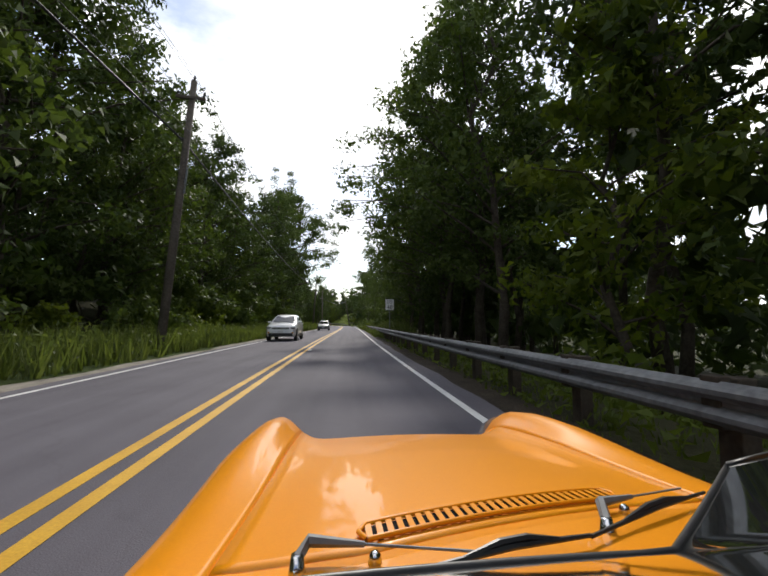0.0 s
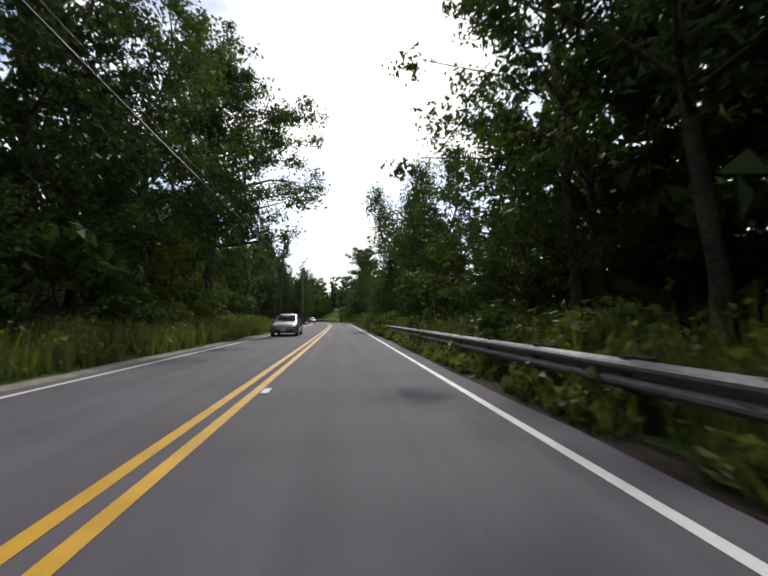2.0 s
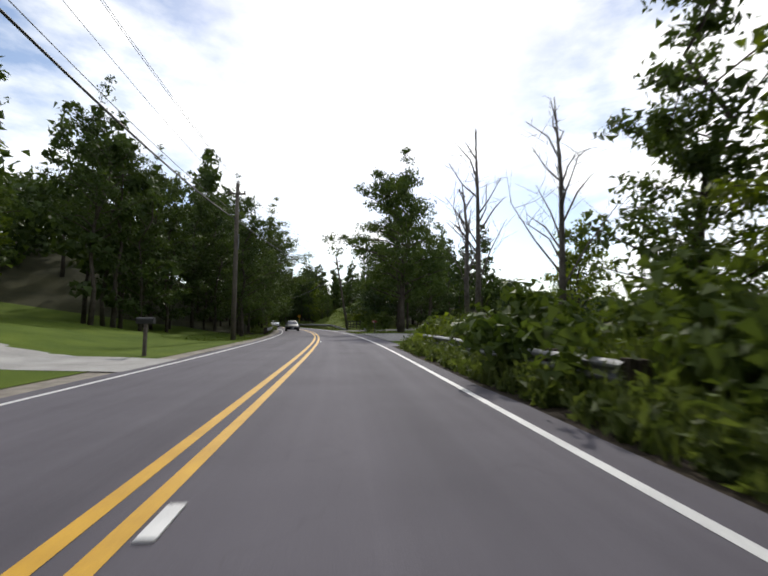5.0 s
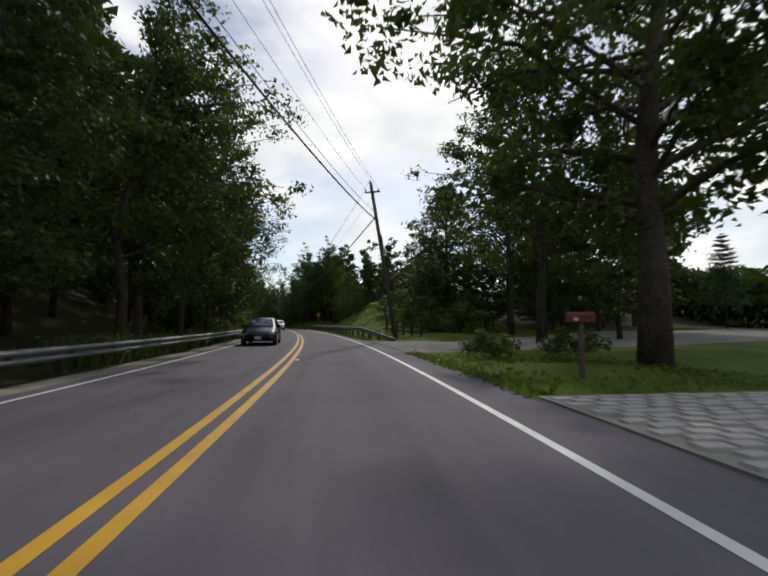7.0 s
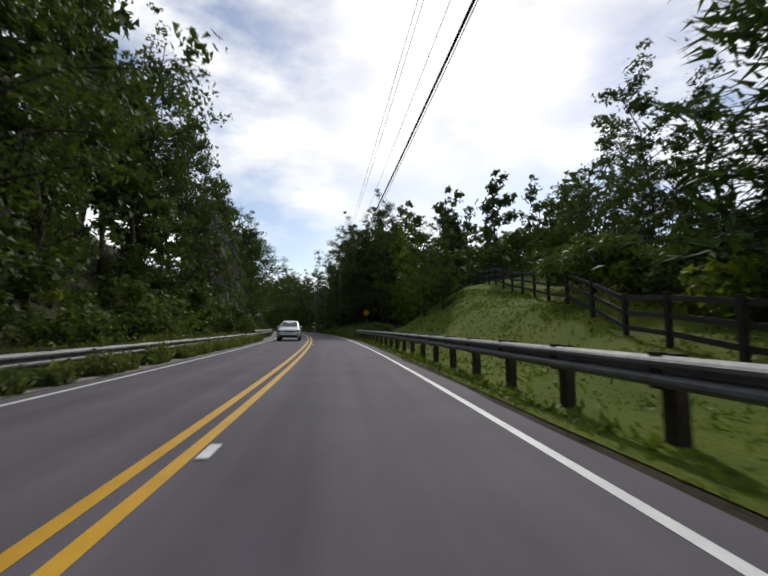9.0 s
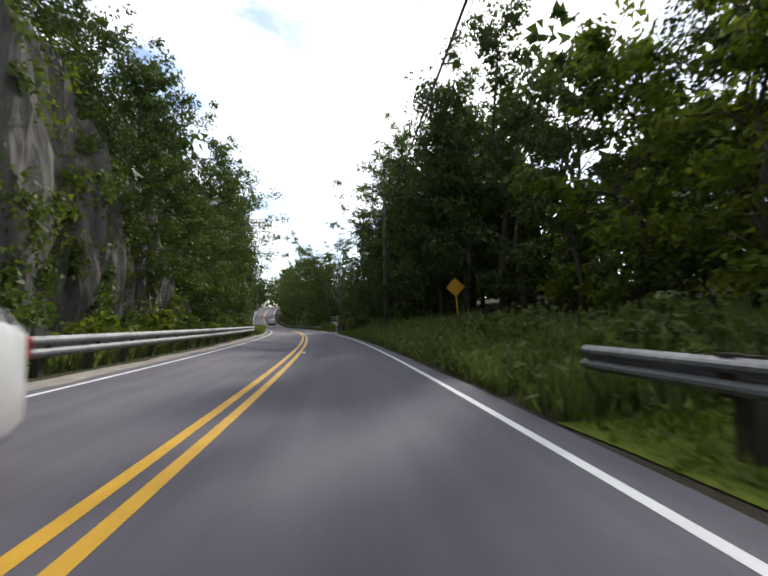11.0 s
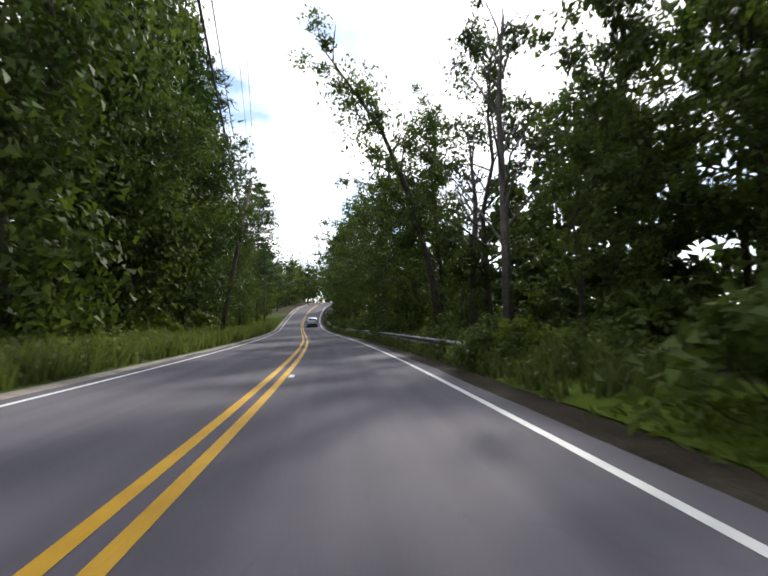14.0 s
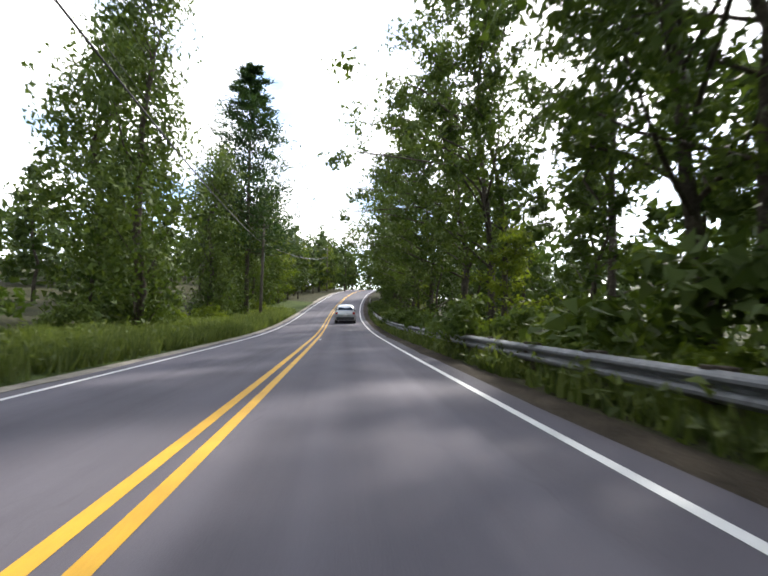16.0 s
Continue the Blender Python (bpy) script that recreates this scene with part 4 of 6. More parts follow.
# ---- poles and cables ----
def utility_pole(s, lat, high, lean=0.0, arm=True, can=False, label="weathered grey wooden utility pole"):
    p = ground_spot(s, lat)
    a = heading(s)
    ob = thing("utility_pole", Matrix.Translation(p) @ Matrix.Rotation(a, 4, "Z") @ Matrix.Rotation(radians(lean), 4, "Y"), label, "utility pole", "utility poles")
    bm = bmesh.new()
    add_tube(bm, [(0, 0, -1), (0, 0, high * .5), (0, 0, high)], [.17, .145, .11], 12)
    part("pole", bm, M_POLE, ob, smooth=True)
    if arm:
        bm = bmesh.new()
        add_box(bm, (1.1, .09, .11), (0, -.13, high - .75), bevel=.01)
        part("crossarm", bm, M_POLE, ob)
        for x in (-.48, .48):
            bm = bmesh.new()
            add_tube(bm, [(x, -.13, high - .7), (x, -.13, high - .6), (x, -.13, high - .52)], [.03, .055, .03], 8)
            part("insulator", bm, M_BLACK, ob)
    bm = bmesh.new()
    add_tube(bm, [(0, 0, high - .02), (0, 0, high + .1), (0, 0, high + .2)], [.03, .05, .03], 8)
    part("top_insulator", bm, M_BLACK, ob)
    bm = bmesh.new()
    add_box(bm, (.12, .30, .10), (-.12, 0, high * .77), bevel=.01)
    part("cable_bracket", bm, M_BLACK, ob)
    bm = bmesh.new()
    add_box(bm, (.06, .05, 1.0), (.16, -.03, high * .62), bevel=.005)
    part("conduit", bm, M_STEEL, ob)
    if can:
        bm = bmesh.new()
        add_tube(bm, [(.32, -.1, high - 1.9), (.32, -.1, high - 1.85), (.32, -.1, high - 1.05), (.32, -.1, high - .98)], [.14, .19, .19, .12], 14)
        part("transformer", bm, M_STEEL, ob, "grey transformer can", smooth=True)
    return ob


def cable(a, b, sag, thick, label, name="cable"):
    bm = bmesh.new()
    pts = []
    for i in range(17):
        f = i / 16
        p = Vector(a).lerp(Vector(b), f)
        p.z -= sag * 4 * f * (1 - f)
        pts.append(p)
    add_tube(bm, pts, thick, 6)
    return tagged(finish(name, bm, M_CABLE), label, "cable", "overhead cables")


POLES = [(-42, -6.5, 10.6, 0, True, False), (15.5, -4.95, 10.4, 4.6, True, False), (80.5, -5.4, 10.4, 3.6, True, True), (115, -5.3, 10.4, 0, True, False), (151.0, 6.7, 11.6, -9.3, True, False),
         (221, 5.7, 11.0, -1, True, False), (277.2, -6.2, 12.4, 8.5, True, False), (322, -6.8, 10, 1, True, False), (372, -7, 10, 0, True, False)]
TOPS = []
for s, lat, high, lean, arm, can in POLES:
    ob = utility_pole(s, lat, high, lean, arm, can)
    m = ob.matrix_basis
    TOPS.append([m @ Vector((-.48, -.13, high - .52)), m @ Vector((.48, -.13, high - .52)), m @ Vector((0, 0, high + .2)), m @ Vector((-.14, 0, high * .77)), m @ Vector((.1, 0, high * .80))])
for a, b in zip(TOPS, TOPS[1:]):
    for k in (0, 1, 2):
        cable(a[k], b[k], .8, .009, "thin dark overhead power wire")
    cable(a[3], b[3], .9, .036, "thick black bundled overhead cable")
    cable(a[4], b[4], 1.1, .012, "thin black overhead telephone wire")
utility_pole(248.4, 8.15, 8.9, -3.6, False, False, "bare grey wooden service pole beside the drive")
guy = thing("guy_wire", Matrix.Translation(ground_spot(246.9, 6.3)), "steel guy wire with a yellow plastic guard", "guy wire")
bm = bmesh.new()
top = guy.matrix_basis.inverted() @ ground_spot(248.4, 7.75, 7.0)
add_tube(bm, [(0, 0, -.1), top], .008, 6)
part("wire", bm, M_STEEL, guy)
bm = bmesh.new()
add_tube(bm, [Vector((0, 0, 0)) + top * .02, top * .24], .02, 8)
part("guard", bm, M_SIGN_YELLOW, guy, "yellow plastic guard")


# ---- signs, mailboxes and small things ----
def letters(text, size, m, material, name="lettering", parent=None):
    cu = bpy.data.curves.new(name, "FONT")
    cu.body, cu.size, cu.align_x, cu.align_y, cu.extrude = text, size, "CENTER", "CENTER", .001
    ob = new(name, cu)
    me = bpy.data.meshes.new_from_object(ob)
    bpy.data.objects.remove(ob)
    me.materials.clear()
    me.materials.append(material)
    ob = new(name, me)
    ob.parent = parent
    ob.matrix_basis = m
    return ob


def facing(s, lat, turn=0.0):
    """The pose of a thing that shows its front (-y) to oncoming eyes."""
    return Matrix.Translation(ground_spot(s, lat)) @ Matrix.Rotation(heading(s) + radians(turn), 4, "Z")


FLAT = Matrix.Rotation(radians(90), 4, "X")
sign = thing("speed_limit_sign", facing(28.7, 4.7, -4), "white speed limit sign on a steel channel post", "road sign")
sign_base = lie(28.7, 4.7)
bm = bmesh.new()
add_box(bm, (.61, .006, .76), (0, 0, 2.40 - sign_base), bevel=.002)
part("panel", bm, M_SIGN_WHITE, sign)
bm = bmesh.new()
for x, z, w, h in ((0, .36, .57, .012), (0, -.36, .57, .012), (-.28, 0, .012, .72), (.28, 0, .012, .72)):
    add_box(bm, (w, .003, h), (x, -.005, 2.40 - sign_base + z))
part("border", bm, M_SIGN_BLACK, sign)
letters("SPEED", .15, Matrix.Translation((0, -.006, 2.66 - sign_base)) @ FLAT, M_SIGN_BLACK, parent=sign)
letters("LIMIT", .15, Matrix.Translation((0, -.006, 2.50 - sign_base)) @ FLAT, M_SIGN_BLACK, parent=sign)
letters("40", .40, Matrix.Translation((0, -.006, 2.22 - sign_base)) @ FLAT, M_SIGN_BLACK, parent=sign)
bm = bmesh.new()
add_box(bm, (.06, .03, 3.2 - sign_base), (0, .025, 1.1), bevel=.004)
part("post", bm, M_STEEL, sign)

sign = thing("warning_sign", facing(214, 8.5, -3) @ Matrix.Rotation(radians(-5), 4, "Y"), "yellow diamond warning sign on a leaning yellow post", "road sign")
bm = bmesh.new()
add_box(bm, (.76, .006, .76), (0, 0, 0), bevel=.002)
bmesh.ops.transform(bm, matrix=Matrix.Translation((0, 0, 2.3)) @ Matrix.Rotation(radians(45), 4, "Y"), verts=bm.verts)
part("panel", bm, M_SIGN_YELLOW, sign)
bm = bmesh.new()
add_box(bm, (.07, .03, 3.2), (0, .025, .85), bevel=.004)
part("post", bm, M_SIGN_YELLOW, sign)

M_RED = surface("faded_red_paint", (.12, .018, .016), (.20, .03, .026), .5, grain=20, bump=.1)
M_BOX_WHITE = surface("white_enamel", (.55, .56, .57), (.75, .75, .75), .4, grain=20, bump=.05)
M_GREY_POST = surface("pale_painted_wood", (.30, .30, .29), (.48, .48, .46), .7, grain=20, bump=.3)
M_BRICK = surface("dark_brown_brick", (.045, .032, .027), (.12, .082, .064), .9, grain=30, patch=6, bump=.6, per="piece")
M_MORTAR = surface("grey_mortar", (.16, .15, .14), (.25, .24, .22), .95, grain=40, bump=.5)
M_SLATE = surface("grey_slate_cap", (.12, .12, .12), (.22, .22, .21), .8, grain=15, bump=.5)
M_CONCRETE = surface("pale_concrete", (.25, .24, .23), (.42, .41, .39), .9, grain=30, bump=.4)
M_IRON = surface("cast_iron", (.02, .02, .02), (.06, .055, .05), .7, metal=.5, grain=40, bump=.5)


def mailbox(s, lat, turn, box_mat, post_mat, label, high=1.05):
    ob = thing("mailbox", facing(s, lat, turn), label, "mailbox", "mailboxes")
    bm = bmesh.new()
    add_box(bm, (.10, .10, high + .4), (0, 0, high / 2 - .2), bevel=.008)
    part("post", bm, post_mat, ob)
    bm = bmesh.new()
    prof = [(-.09, 0), (.09, 0), (.09, .12)] + [(.09 * math.cos(a), .12 + .09 * math.sin(a)) for a in [k * math.pi / 8 for k in range(1, 8)]] + [(-.09, .12)]
    ends = [[bm.verts.new((x, y, high + z)) for x, z in prof] for y in (-.26, .26)]
    for i in range(len(prof)):
        j = (i + 1) % len(prof)
        bm.faces.new((ends[0][i], ends[0][j], ends[1][j], ends[1][i]))
    bm.faces.new(ends[0][::-1])
    bm.faces.new(ends[1])
    part("box", bm, box_mat, ob)
    bm = bmesh.new()
    add_box(bm, (.165, .012, .19), (0, -.268, high + .095), bevel=.004)
    part("door", bm, box_mat, ob)
    bm = bmesh.new()
    add_box(bm, (.012, .20, .03), (-.098, -.05, high + .12))
    add_box(bm, (.012, .05, .05), (-.098, -.15, high + .14))
    part("flag", bm, M_RED, ob)
    for x in (-.03, .0, .03):
        bm = bmesh.new()
        add_box(bm, (.004, .025, .06), (-.096, .12 + x, high + .06))
        part("plain_bar", bm, M_SIGN_BLACK if box_mat is not M_RED else M_SIGN_WHITE, ob)
    return ob


mailbox(130.2, 6.3, 80, M_RED, M_POLE, "faded red mailbox on a weathered wooden post", 1.15)
mailbox(101.5, -5.0, -90, M_BLACK, M_POLE, "small dark mailbox on a wooden post beside the drive")
mailbox(246.5, 4.85, 90, M_BOX_WHITE, M_GREY_POST, "white metal mailbox on a pale post by the drive", 1.0)

post_sign = thing("hanging_sign", facing(246.9, 5.05), "pale wooden signpost with boards hanging from its arm", "sign post")
bm = bmesh.new()
add_box(bm, (.10, .10, 2.5), (0, 0, .95), bevel=.008)
part("post", bm, M_GREY_POST, post_sign)
bm = bmesh.new()
add_box(bm, (1.0, .08, .09), (-.32, 0, 1.93), bevel=.006)
part("arm", bm, M_GREY_POST, post_sign)
bm = bmesh.new()
add_box(bm, (.62, .03, .42), (-.42, 0, 1.6), bevel=.004)
part("board", bm, M_BLACK, post_sign, "dark hanging board")
for z in (1.66, 1.58):
    bm = bmesh.new()
    add_box(bm, (.44, .004, .03), (-.42, -.018, z))
    part("plain_bar", bm, M_GREY_POST, post_sign)
bm = bmesh.new()
add_box(bm, (.56, .025, .16), (-.42, 0, 1.27), bevel=.004)
part("rider_board", bm, M_BOX_WHITE, post_sign, "small white board")
bm = bmesh.new()
add_box(bm, (.42, .004, .05), (-.42, -.016, 1.27))
part("plain_bar", bm, M_BLACK, post_sign)

stub = thing("marker_post", facing(247.5, 5.6), "short weathered square wooden post with a cap", "post", "posts")
bm = bmesh.new()
add_box(bm, (.11, .11, 1.5), (0, 0, .45), bevel=.01)
part("shaft", bm, M_POLE, stub)
bm = bmesh.new()
add_box(bm, (.17, .17, .05), (0, 0, 1.22), bevel=.012)
part("cap", bm, M_POLE, stub)
stub = thing("marker_post", facing(239.6, 7.6), "thin dark metal marker post in the grass bank", "post", "posts")
bm = bmesh.new()
add_box(bm, (.05, .04, 1.4), (0, 0, .5), bevel=.006)
part("shaft", bm, M_POST_WOOD, stub)
bm = bmesh.new()
add_box(bm, (.07, .05, .12), (0, 0, 1.14), bevel=.006)
part("cap", bm, M_SLATE, stub)

pillar = thing("brick_pillar", facing(245.7, 5.75, 2) @ Matrix.Diagonal((.85, .85, 1, 1)), "dark brown brick mailbox pillar with a slate cap", "brick pillar")
bm = bmesh.new()
add_box(bm, (.80, .60, 1.22), (0, 0, .50))
part("core", bm, M_MORTAR, pillar)
bm = bmesh.new()
add_box(bm, (.21, .10, .062))
brick_me = bpy.data.meshes.new("brick")
bm.to_mesh(brick_me)
bm.free()
brick_me.materials.append(M_BRICK)
for row in range(15):
    z = .04 + row * .073
    for face, (w, y, turn) in enumerate(((.80, -.28, 0), (.80, .28, 0), (.60, -.38, 90), (.60, .38, 90))):
        n = int(w / .22) + 1
        for k in range(n):
            x = -w / 2 + .11 + k * .222 - (.11 if row % 2 else 0)
            if x > w / 2 - .05 or x < -w / 2 + .04:
                continue
            b = new("brick", brick_me)
            b.parent = pillar
            b.matrix_basis = Matrix.Rotation(radians(turn), 4, "Z") @ Matrix.Translation((x, y, z))
bm = bmesh.new()
add_box(bm, (.94, .74, .06), (0, 0, 1.15), bevel=.012)
part("cap", bm, M_SLATE, pillar)
bm = bmesh.new()
add_box(bm, (.16, .03, .20), (-.30, -.335, .85), bevel=.03)
part("letter_slot", bm, M_BLACK, pillar)
for x in (.10, .17, .24):
    bm = bmesh.new()
    add_box(bm, (.03, .006, .09), (x, -.334, .92))
    part("plain_bar", bm, M_BOX_WHITE, pillar)

yard = thing("yard_sign", facing(137.1, 6.5, -10) @ Matrix.Diagonal((.62, .62, .62, 1)), "small pale yard sign on wire legs in the lawn", "sign")
bm = bmesh.new()
add_box(bm, (.60, .012, .42), (0, 0, .52), bevel=.003)
part("board", bm, surface("washed_out_violet_print", (.22, .20, .30), (.34, .32, .42), .6, bump=.05), yard)
for x in (-.18, .18):
    bm = bmesh.new()
    add_tube(bm, [(x, .012, -.15), (x, .012, .6)], .006, 6)
    part("leg", bm, M_STEEL, yard)
for z, w in ((.62, .44), (.52, .36), (.42, .40)):
    bm = bmesh.new()
    add_box(bm, (w, .004, .04), (0, -.008, z))
    part("plain_bar", bm, M_BOX_WHITE, yard)

drain = thing("drain_grate", Matrix.Translation(spot(238.6, 4.75, .03)) @ Matrix.Rotation(heading(238.6), 4, "Z"), "cast-iron storm drain grate in a concrete surround", "drain")
bm = bmesh.new()
for x, y, w, h in ((0, .40, 1.1, .14), (0, -.40, 1.1, .14), (-.48, 0, .14, .66), (.48, 0, .14, .66)):
    add_box(bm, (w, h, .10), (x, y, 0), bevel=.008)
part("surround", bm, M_CONCRETE, drain)
# flat plate under the bars, black to stand for the shade below
bm = bmesh.new()
add_box(bm, (.82, .66, .02), (0, 0, -.02))
part("pit", bm, M_SIGN_BLACK, drain)
for k in range(9):
    bm = bmesh.new()
    add_box(bm, (.035, .66, .04), (-.36 + k * .09, 0, .01))
    part("bar", bm, M_IRON, drain)


# ---- drives, lawns, field ----
M_DRIVE = surface("pale_worn_asphalt", (.13, .125, .12), (.22, .21, .20), .92, grain=60, patch=.6, bump=.6)
M_FIELD = surface("pasture_grass", (.052, .076, .008), (.118, .146, .018), .95, grain=14, patch=.35, bump=.9, depth=.05)


def patch_of(name, s_from, s_to, lat_from, lat_to, up, material, columns, label, category, wander=.5, step=1.0):
    return tagged(ribbon(name, s_from, s_to, lat_from, lat_to, up, material, step=step, wander=wander, follow=True, columns=columns), label, category, kind="structure")


patch_of("left_lawn", 81, 128, -32, -4.4, .022, M_LAWN, 14, "bright mown lawn rising from the road", "lawn")
patch_of("right_lawn", 106, 112.2, 4.42, 60, .020, M_LAWN, 20, "mown lawn beside the drive", "lawn")
patch_of("far_lawn", 112.2, 128.2, 45, 60, .020, M_LAWN, 20, "mown lawn beyond the drive", "lawn")
patch_of("house_lawn", 128.2, 151, 4.28, 60, .020, M_LAWN, 20, "mown lawn between the drives", "lawn", .12)
patch_of("field", 148.5, 197, 3.98, 22, .022, M_FIELD, 18, "green pasture rising behind a guardrail", "field")
patch_of("drive_1", 112, 128.3, 8.8, 46, .032, M_DRIVE, 16, "pale worn asphalt drive leading off the road", "driveway", .25, .8)
patch_of("drive_2", 137.5, 147.6, 4.3, 32, .032, M_DRIVE, 16, "pale worn asphalt drive mouth", "driveway", .4, .8)
patch_of("drive_3", 238.9, 245.4, 3.6, 30, .032, M_DRIVE, 14, "grey asphalt drive mouth beside the woods", "driveway", .3, .8)
patch_of("drive_4", 97.5, 100.8, -30, -3.7, .036, M_CONCRETE, 14, "pale concrete drive crossing the lawn", "driveway", .2, .8)
patch_of("verge_lawn", 245.4, 253, 4.4, 8, .024, M_LAWN, 4, "strip of mown grass beside the drive", "lawn", .2)

M_SAND = surface("sandy_joint", (.17, .165, .155), (.28, .27, .25), .95, grain=40, bump=.5)
M_COBBLE = surface("granite_cobble", (.27, .26, .25), (.45, .43, .41), .85, grain=30, patch=4, bump=.7, per="piece")
tagged(ribbon("paved_shoulder", 107, 151, 3.55, 4.42, -.003, M_ASPHALT, thick=.1, wander=.06), "strip of worn asphalt beside the white line", "shoulder", kind="structure")
apron = tagged(ribbon("cobble_apron", 112, 128.4, 4.38, 9.0, .026, M_SAND, step=.8, follow=False, thick=.12, columns=4), "grey granite cobble apron along the road's edge", "paving", kind="structure")
bm = bmesh.new()
add_box(bm, (.36, .21, .06))
for v in bm.verts:
    if v.co.z > 0:
        v.co.x, v.co.y = v.co.x * .88, v.co.y * .82
cobble_me = bpy.data.meshes.new("cobble")
bm.to_mesh(cobble_me)
bm.free()
cobble_me.materials.append(M_COBBLE)
count = 0
rest_v, rest_f = [], []
for row in range(69):
    for k in range(13):
        s, lat = 112.3 + row * .233, 4.62 + k * .385 + (.19 if row % 2 else 0)
        if lat > 8.85:
            continue
        m = Matrix.Translation(spot(s + random.uniform(-.02, .02), lat + random.uniform(-.03, .03), .026 + random.uniform(-.010, .010))) @ Matrix.Rotation(heading(s) + random.uniform(-.10, .10), 4, "Z") @ Matrix.Rotation(random.uniform(-.05, .05), 4, "Y") @ Matrix.Diagonal((random.uniform(.78, 1.02), random.uniform(.8, 1.05), 1, 1))
        if 18 <= row < 50 and k < 9:
            ob = new("cobble", cobble_me)
            ob.parent = apron
            ob.matrix_basis = m
            count += 1
        else:
            k0 = len(rest_v)
            rest_v += [m @ v.co for v in cobble_me.vertices]
            rest_f += [tuple(k0 + i for i in p.vertices) for p in cobble_me.polygons]
rest = raw("cobble_rest", rest_v, rest_f, M_COBBLE, apron)
rest["kind"] = "stuff"

# ---- board fence along the field ----
M_FENCE = surface("black_stained_board", (.008, .0075, .007), (.024, .022, .020), .8, grain=16, patch=2, bump=.4)
FENCE_S = [153, 158, 165, 170, 175, 180, 197, 212]
FENCE_LAT = [9.2, 9.0, 9.2, 10.6, 11.6, 12.8, 16.5, 22]
fence = thing("board_fence", Matrix.Translation(ground_spot(153, 9.2)), "black-stained board fence with three rails", "fence")
fence_back = fence.matrix_basis.inverted()
prev = None
for i in range(26):
    s = 153 + i * 2.3
    p = ground_spot(s, float(np.interp(s, FENCE_S, FENCE_LAT)))
    bm = bmesh.new()
    add_box(bm, (.13, .13, 1.8), (0, 0, .5), bevel=.012)
    po = part("post", bm, M_FENCE, fence)
    po.matrix_basis = fence_back @ Matrix.Translation(p) @ Matrix.Rotation(heading(s), 4, "Z")
    if prev is not None:
        for z in (.35, .8, 1.25):
            a, b = prev + Vector((0, 0, z)), p + Vector((0, 0, z))
            bm = bmesh.new()
            add_box(bm, (.03, (b - a).length + .1, .14), bevel=.004)
            ra = part("rail", bm, M_FENCE, fence)
            ra.matrix_basis = fence_back @ Matrix.Translation((a + b) / 2) @ (b - a).to_track_quat("Y", "Z").to_matrix().to_4x4()
    prev = p
gate = thing("field_gate", facing(165, 27, 0), "dark wooden farm gate with crossed braces at the drive's end", "gate")
bm = bmesh.new()
for z in (.35, .65, .95, 1.25):
    add_box(bm, (3.6, .04, .10), (0, 0, z))
part("gate_board", bm, M_FENCE, gate)
for x in (-1.8, 0, 1.8):
    bm = bmesh.new()
    add_box(bm, (.12, .12, 1.7), (x, 0, .55), bevel=.01)
    part("post", bm, M_FENCE, gate)
for x, r in ((-.9, 28), (-.9, -28), (.9, 28), (.9, -28)):
    bm = bmesh.new()
    add_box(bm, (1.9, .03, .09), (x, -.04, .8), Matrix.Rotation(radians(r), 4, "Y"))
    part("brace", bm, M_FENCE, gate)

# ---- the rock face ----
rock = thing("rock_face", Matrix.Translation(ground_spot(212, -8.5)), "tall grey rock outcrop hung with vines", "rock")
rock_back = rock.matrix_basis.inverted()
hang = np.random.default_rng(5)
for k in range(9):
    bm = bmesh.new()
    bmesh.ops.create_icosphere(bm, subdivisions=4, radius=1)
    for v in bm.verts:
        d = v.co.copy()
        r = 1 + .26 * noise.noise(d * 1.3 + Vector((k * 7, 0, 0))) + .16 * noise.noise(Vector((d.x * 5, d.y * 5, d.z * 2)) + Vector((k, 3, 0))) + .10 * abs(noise.noise(d * 7 + Vector((0, k, 5))))
        v.co = d * r
    s, high = 200 + k * 2.7, (8.6, 9.2, 9.0, 8.4, 7.8, 7.4, 6.4, 5.0, 3.6)[k]
    place = rock_back @ Matrix.Translation(ground_spot(s, -9.9 - (k % 2) * .6, .6)) @ Matrix.Rotation(k, 4, "Z") @ Matrix.Diagonal((2.3, 2.4, high, 1))
    tips = [place @ v.co for v in bm.verts]
    out = rock_back.to_3x3() @ Vector((math.cos(heading(s)), math.sin(heading(s)), 0))
    mid = place.translation
    back_way = rock_back.to_3x3() @ Vector((math.sin(heading(s)), -math.cos(heading(s)), 0))
    face = [p for p in tips if (p - mid).dot(out) + .8 * max((p - mid).dot(back_way), 0) > 1.2 and p.z > mid.z - .5]
    ob = part("boulder", bm, M_ROCK, rock)
    ob.matrix_basis = place
    spots = [face[hang.integers(len(face))] for q in range(26)]
    quads("vine", leaf_cards(hang, np.array(spots), [hang.uniform(.35, .9) for q in spots], 3000, .20, droop=1.2, flat=1.5), (M_VINE, M_LEAF_LIGHT)[k % 2], rock, "hanging green vines")

# ---- reflector castings along the centre line ----
bm = bmesh.new()
add_box(bm, (.11, .42, .02), bevel=.006)
marker_me = bpy.data.meshes.new("road_stud")
bm.to_mesh(marker_me)
bm.free()
marker_me.materials.append(M_WHITE_LINE)
for s in (17, 41.5, 66, 90, 112, 135.3, 161.4, 185, 208.5, 232, 254, 276, 300):
    ob = new("road_stud", marker_me)
    ob.matrix_basis = Matrix.Translation(spot(s, .30, .010)) @ Matrix.Rotation(heading(s), 4, "Z")
    tagged(ob, "pale metal reflector casting set in the asphalt", "road stud", "road studs")


